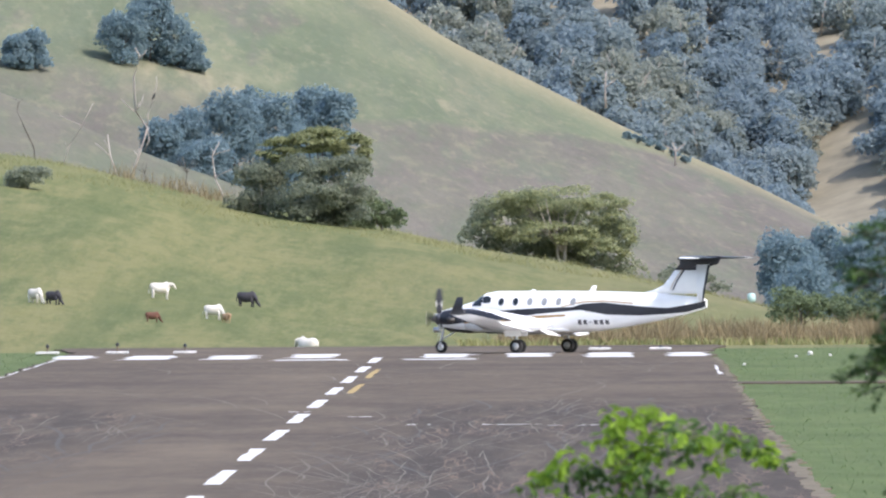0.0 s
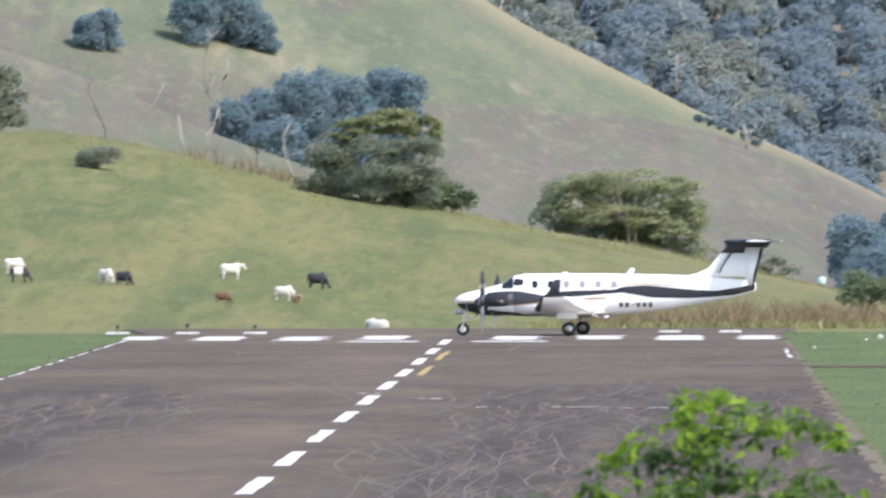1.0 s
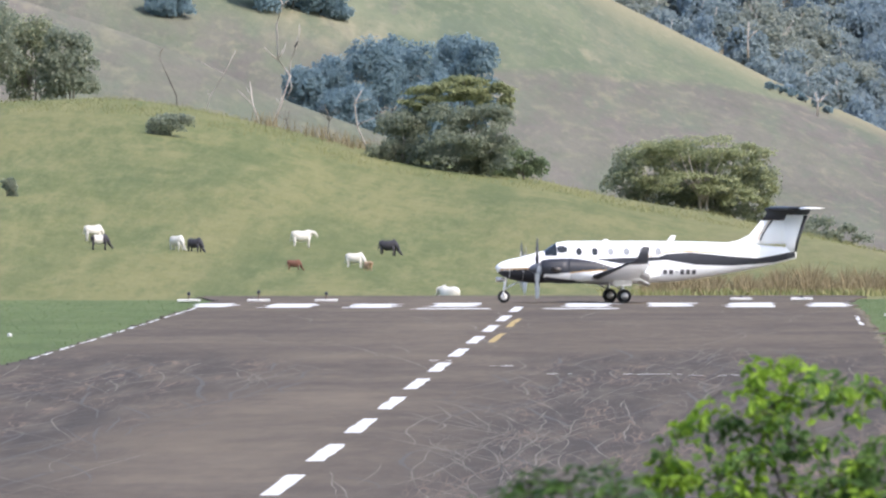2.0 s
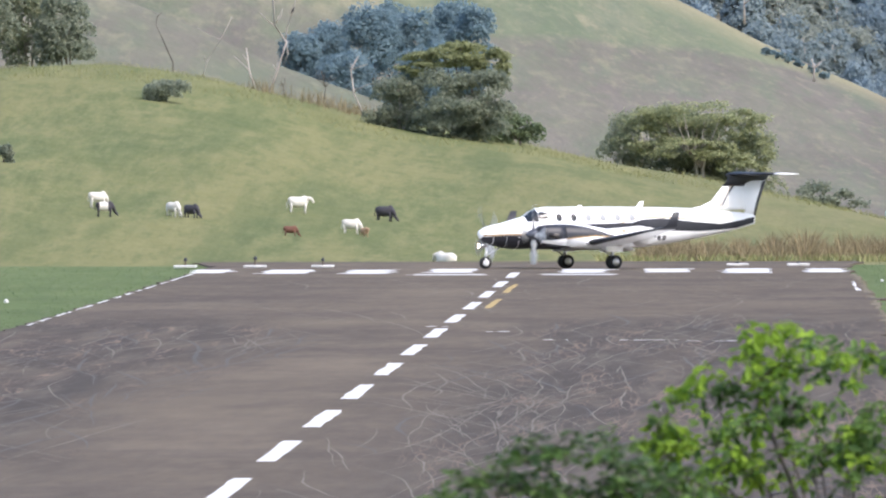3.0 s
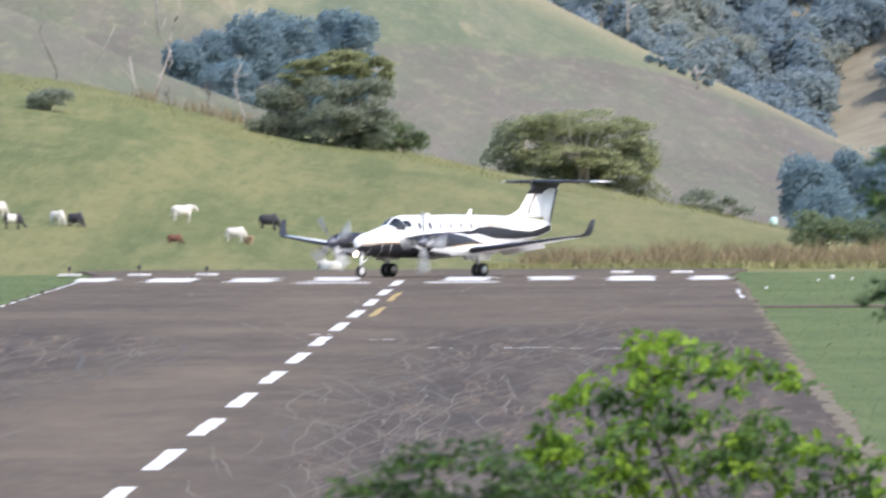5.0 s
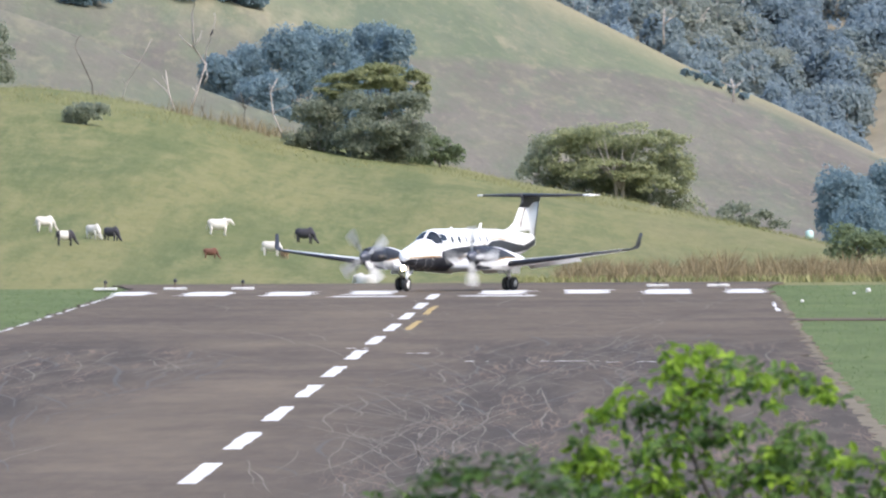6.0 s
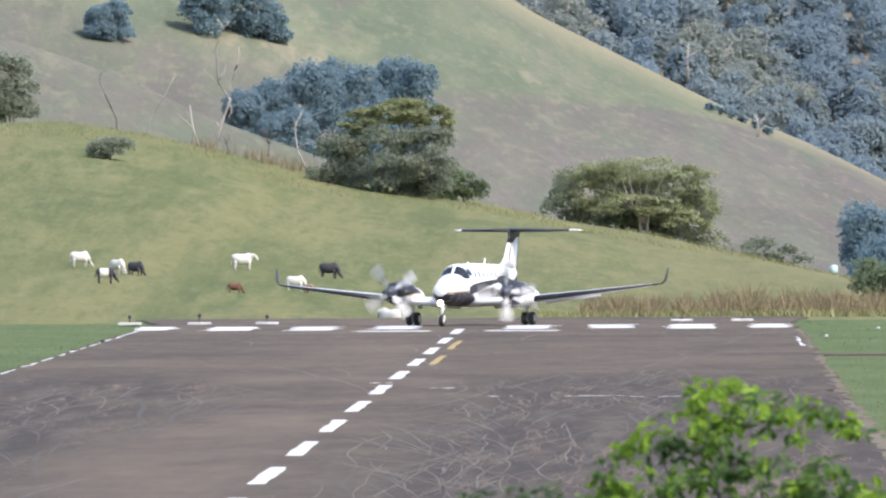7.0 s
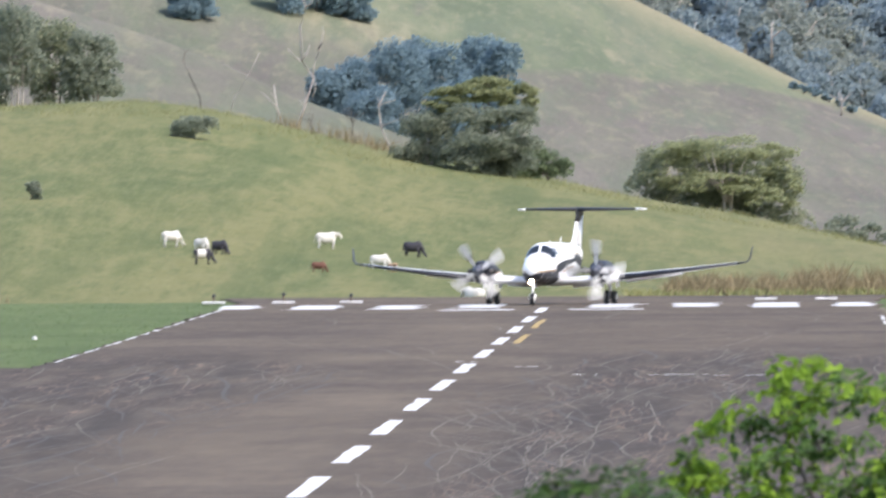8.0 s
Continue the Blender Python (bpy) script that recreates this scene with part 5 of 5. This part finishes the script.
# ---- trees in front of the camera ----
def near_tree(name, label, base, lobes, sprays, leaf, mats, seed, limbs_to):
    """A close tree: limbs, drooping sprays, and single folded leaves."""
    rng = np.random.default_rng(seed)
    thing = new(name)
    thing.location = base
    b = Vector(base)
    bm = bmesh.new()
    hub = Vector((0, 0, (limbs_to[0][2] - b.z) * 0.55))
    tube(bm, [(0, 0, -0.3), (0.05, 0, hub.z * 0.5), hub], [0.13, 0.09, 0.05], 10)
    twigs = []
    for q in limbs_to:
        e = Vector(q) - b
        m = hub.lerp(e, 0.55) + Vector((0, 0, 0.15 * (e - hub).length))
        tube(bm, [hub, m, e], [0.018, 0.012, 0.005], 7)
        twigs.append((m, e))
    part("trunk", bm, BARK, thing, "", True)
    V, F, I = [], [], []
    tw = bmesh.new()
    for _ in range(sprays):
        l = lobes[rng.integers(len(lobes))]
        d = rng.normal(size=3)
        d /= np.linalg.norm(d)
        d[2] = abs(d[2]) if rng.random() < 0.7 else d[2]
        s = Vector([l[i] + d[i] * l[3 + i] * rng.uniform(0.75, 1.0) for i in range(3)]) - b
        way = Vector((d[0] + rng.normal() * 0.4, d[1] + rng.normal() * 0.4, d[2] * 0.4 + 0.1)).normalized()
        n = rng.integers(3, 6)
        p, pts = s, [s]
        k = int(rng.random() < 0.35)
        for j in range(n):
            way = (way + Vector((rng.normal() * 0.15, rng.normal() * 0.15, -0.13))).normalized()
            p = p + way * leaf * 0.6
            pts.append(p)
            for sd in (-1, 1):
                u = way.cross(Vector((0, 0, 1)))
                u = (u.normalized() if u.length > 0.01 else Vector((1, 0, 0))) * sd
                u = (u + way * 0.5 + Vector((0, 0, rng.normal() * 0.35 - 0.15))).normalized()
                w = u.cross(Vector((rng.normal() * 0.4, rng.normal() * 0.4, 1))).normalized()
                L = leaf * rng.uniform(0.75, 1.3)
                o = len(V)
                fold = Vector((0, 0, 0.12 * L))
                V.extend([p, p + u * L * 0.5 + w * L * 0.27 + fold, p + u * L, p + u * L * 0.5 - w * L * 0.27 + fold])
                F.extend([(o, o + 1, o + 2), (o, o + 2, o + 3)])
                I.extend([k, k])
        if rng.random() < 0.5:
            tube(tw, [pts[0], pts[len(pts) // 2], pts[-1]], [0.006, 0.004, 0.002], 4)
    mesh("foliage", V, F, mats, thing, index=I)
    tagged(part("branchwork", tw, BARK, thing), kind="stuff")
    return tagged(thing, label, "tree")


def bough_tree(label, base, boughs, depth, leaf, seed):
    """A close tree: arching boughs, each hung with loose clusters of single folded leaves, and gaps between them."""
    rng = np.random.default_rng(seed)
    thing = new("roadside_tree")
    thing.location = base
    b = Vector(base)
    hub = Vector((0, 0, 4.2 - b.z))
    bm, tw = bmesh.new(), bmesh.new()
    tube(bm, [(0, 0, -0.3), (0.06, 0, hub.z * 0.5), hub], [0.13, 0.1, 0.06], 10)
    V, F, I = [], [], []
    for bright, *way in boughs:
        off = rng.normal() * 0.25
        p0, p1, p2 = (Vector((x, depth + off + rng.normal() * 0.08, z)) - b for x, z in way)
        tube(bm, [hub, hub.lerp(p0, 0.6) + Vector((0, 0, 0.06)), p0], [0.012, 0.007, 0.005], 7)
        p1 = p1 * 2 - (p0 + p2) / 2
        bow = [p0 * (1 - t) ** 2 + p1 * 2 * t * (1 - t) + p2 * t * t for t in np.linspace(0, 1, 9)]
        tube(bm, bow, np.linspace(0.005, 0.002, 9), 6)
        for j in range(46):
            t = rng.uniform(0, 1)
            at = p0 * (1 - t) ** 2 + p1 * 2 * t * (1 - t) + p2 * t * t if j < 36 else hub.lerp(p0, 0.55 + 0.45 * t)
            c = at + Vector((rng.normal() * 0.05, rng.normal() * 0.16, rng.normal() * 0.04 - 0.02))
            tube(tw, [at, (at + c) / 2 + Vector((0, 0, 0.015)), c], [0.003, 0.0025, 0.0015], 4)
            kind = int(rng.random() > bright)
            for _ in range(int(rng.integers(3, 7))):
                d = Vector((rng.normal(), rng.normal() * 0.7, rng.normal() * 0.5 - 0.5)).normalized()
                w = d.cross(Vector((rng.normal() * 0.5, rng.normal() * 0.5 - 0.6, 1))).normalized()
                L = leaf * rng.uniform(0.65, 1.25)
                n = w.cross(d) * (0.1 * L)
                s = c + Vector((rng.normal(), rng.normal(), rng.normal())) * 0.014
                o = len(V)
                V.extend([s, s + d * L * 0.3 + w * L * 0.25 + n, s + d * L * 0.68 + w * L * 0.22 + n, s + d * L, s + d * L * 0.68 - w * L * 0.22 + n, s + d * L * 0.3 - w * L * 0.25 + n])
                F.extend([(o, o + 1, o + 2, o + 3), (o, o + 3, o + 4, o + 5)])
                I.extend([kind, kind])
    part("trunk", bm, BARK, thing, "", True)
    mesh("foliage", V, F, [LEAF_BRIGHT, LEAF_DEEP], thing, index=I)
    tagged(part("branchwork", tw, BARK, thing), kind="stuff")
    return tagged(thing, label, "tree")


def foreground():
    # boughs of the near tree: share of bright leaves, mostly highest along the top and left, then root, bend and tip of
    # each as x and z
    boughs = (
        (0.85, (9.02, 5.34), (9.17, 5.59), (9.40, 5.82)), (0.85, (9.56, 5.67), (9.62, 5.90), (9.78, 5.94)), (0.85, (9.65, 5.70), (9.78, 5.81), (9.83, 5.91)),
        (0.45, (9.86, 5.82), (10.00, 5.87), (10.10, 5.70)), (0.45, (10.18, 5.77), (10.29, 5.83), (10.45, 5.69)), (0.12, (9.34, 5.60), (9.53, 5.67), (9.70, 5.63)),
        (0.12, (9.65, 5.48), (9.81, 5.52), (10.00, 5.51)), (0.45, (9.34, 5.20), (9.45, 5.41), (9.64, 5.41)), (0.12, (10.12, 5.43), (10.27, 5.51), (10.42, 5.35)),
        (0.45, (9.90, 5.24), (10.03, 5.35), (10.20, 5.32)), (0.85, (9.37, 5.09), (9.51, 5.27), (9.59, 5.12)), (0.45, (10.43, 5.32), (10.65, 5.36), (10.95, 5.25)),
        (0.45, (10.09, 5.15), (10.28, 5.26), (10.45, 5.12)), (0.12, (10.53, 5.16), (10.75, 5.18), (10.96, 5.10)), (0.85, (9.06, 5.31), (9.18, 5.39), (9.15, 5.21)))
    bough_tree("leafy tree top with bright and deep green leaves", (10.1, 130.2, float(ground_z(10.1, 130.2))), boughs, 130.0, 0.07, 2)
    cells = [(8.78, 100.00, 5.57, 0.3, 0.18), (8.47, 100.00, 5.47, 0.25, 0.14), (9.09, 100.00, 5.47, 0.25, 0.14)]
    lob = [(x, y, z, r, r, h) for x, y, z, r, h in cells] + [(8.78, 100.2, 5.05, 0.55, 0.6, 0.42)]
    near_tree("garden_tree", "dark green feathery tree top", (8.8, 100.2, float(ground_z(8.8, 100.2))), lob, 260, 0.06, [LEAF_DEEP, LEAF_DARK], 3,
              [(l[0], l[1], l[2] + l[5] * 0.5) for l in lob])
    cells = [(10.91, 110.00, 6.96, 0.17, 0.05), (10.88, 110.00, 6.77, 0.17, 0.06), (11.01, 110.00, 6.61, 0.17, 0.06), (10.91, 110.00, 6.32, 0.17, 0.07), (11.00, 110.00, 6.44, 0.14, 0.05), (11.07, 110.00, 5.75, 0.14, 0.05), (11.44, 110.00, 6.49, 0.35, 0.6)]
    lob = [(x, y, z, r, r, h) for x, y, z, r, h in cells]
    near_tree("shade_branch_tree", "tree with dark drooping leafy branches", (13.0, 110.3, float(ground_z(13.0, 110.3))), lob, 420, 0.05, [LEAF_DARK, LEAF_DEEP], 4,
              [(l[0], l[1], l[2] + l[5] * 0.3) for l in lob])


foreground()


# ---- what moves ----
def motions():
    path = [(0.0, 7.04, 1030.0, 154.4), (0.5, 6.25, 1030.3, 163.0), (1.0, 5.38, 1030.5, 173.6), (1.5, 4.66, 1030.5, 179.8), (3.0, 3.0, 1030.0, 204.2), (3.5, 2.6, 1029.7, 210.6),
            (4.0, 2.2, 1029.4, 218.0), (4.5, 1.68, 1028.9, 224.2), (5.0, 1.28, 1028.4, 230.4), (6.5, 0.45, 1026.6, 251.2), (7.0, 0.27, 1025.9, 255.9), (7.5, 0.16, 1025.2, 258.8), (8.0, 0.14, 1024.4, 261.0)]
    walk(AIRCRAFT, [(t, pose(x, y, 0.06, 0, 0, a)) for t, x, y, a in path])
    # wheels roll with the way covered
    gone = [0.0]
    for a, b in zip(path, path[1:]):
        gone.append(gone[-1] + math.hypot(b[1] - a[1], b[2] - a[2]))
    times = [k / 10 for k in range(81)]
    for ob in AIRCRAFT.children:
        if ob.name.startswith(("main_wheel", "nose_wheel")):
            r = 0.27 if ob.name.startswith("nose") else 0.3
            at = tuple(ob.location)
            walk(ob, [(t, pose(*at, 0, math.degrees(np.interp(t, [p[0] for p in path], gone) / r), 0)) for t in times])
        if ob.name.startswith("propeller"):
            at, lag = tuple(ob.location), (0 if ob.location.y > 0 else 35)
            walk(ob, [(k / 30, Matrix.Translation(at) @ Matrix.Rotation(radians(lag + 42 * k), 4, "X")) for k in range(241)])
        if ob.name.startswith("rudder"):
            at = tuple(ob.location)
            walk(ob, [(t, pose(*at, 0, 0, a)) for t, a in ((0.0, -30), (1.5, -28), (2.6, -4), (3.2, 0), (8.0, 0))])
    cow, turn = CATTLE["walker"]
    spots = [(0.0, (-43.56, 1875.49, -0.84)), (1.5, (-42.73, 1876.73, -0.85)), (3.0, (-41.76, 1877.40, -0.89)), (4.0, (-41.30, 1877.17, -0.94)), (7.0, (-38.74, 1878.07, -1.08)), (8.0, (-38.15, 1877.85, -1.12))]
    walk(cow, [(t, pose(*p, 0, 0, turn)) for t, p in spots])
    cow, turn = CATTLE["pied"]
    spots = [(0.0, (-43.01, 1864.26, -1.42)), (1.5, (-41.91, 1865.05, -1.47)), (3.0, (-40.87, 1864.82, -1.56)), (4.0, (-40.05, 1864.26, -1.65)), (7.0, (-36.17, 1856.29, -2.24)), (8.0, (-35.04, 1853.82, -2.40))]
    walk(cow, [(t, pose(*p, 0, 0, turn)) for t, p in spots])


motions()
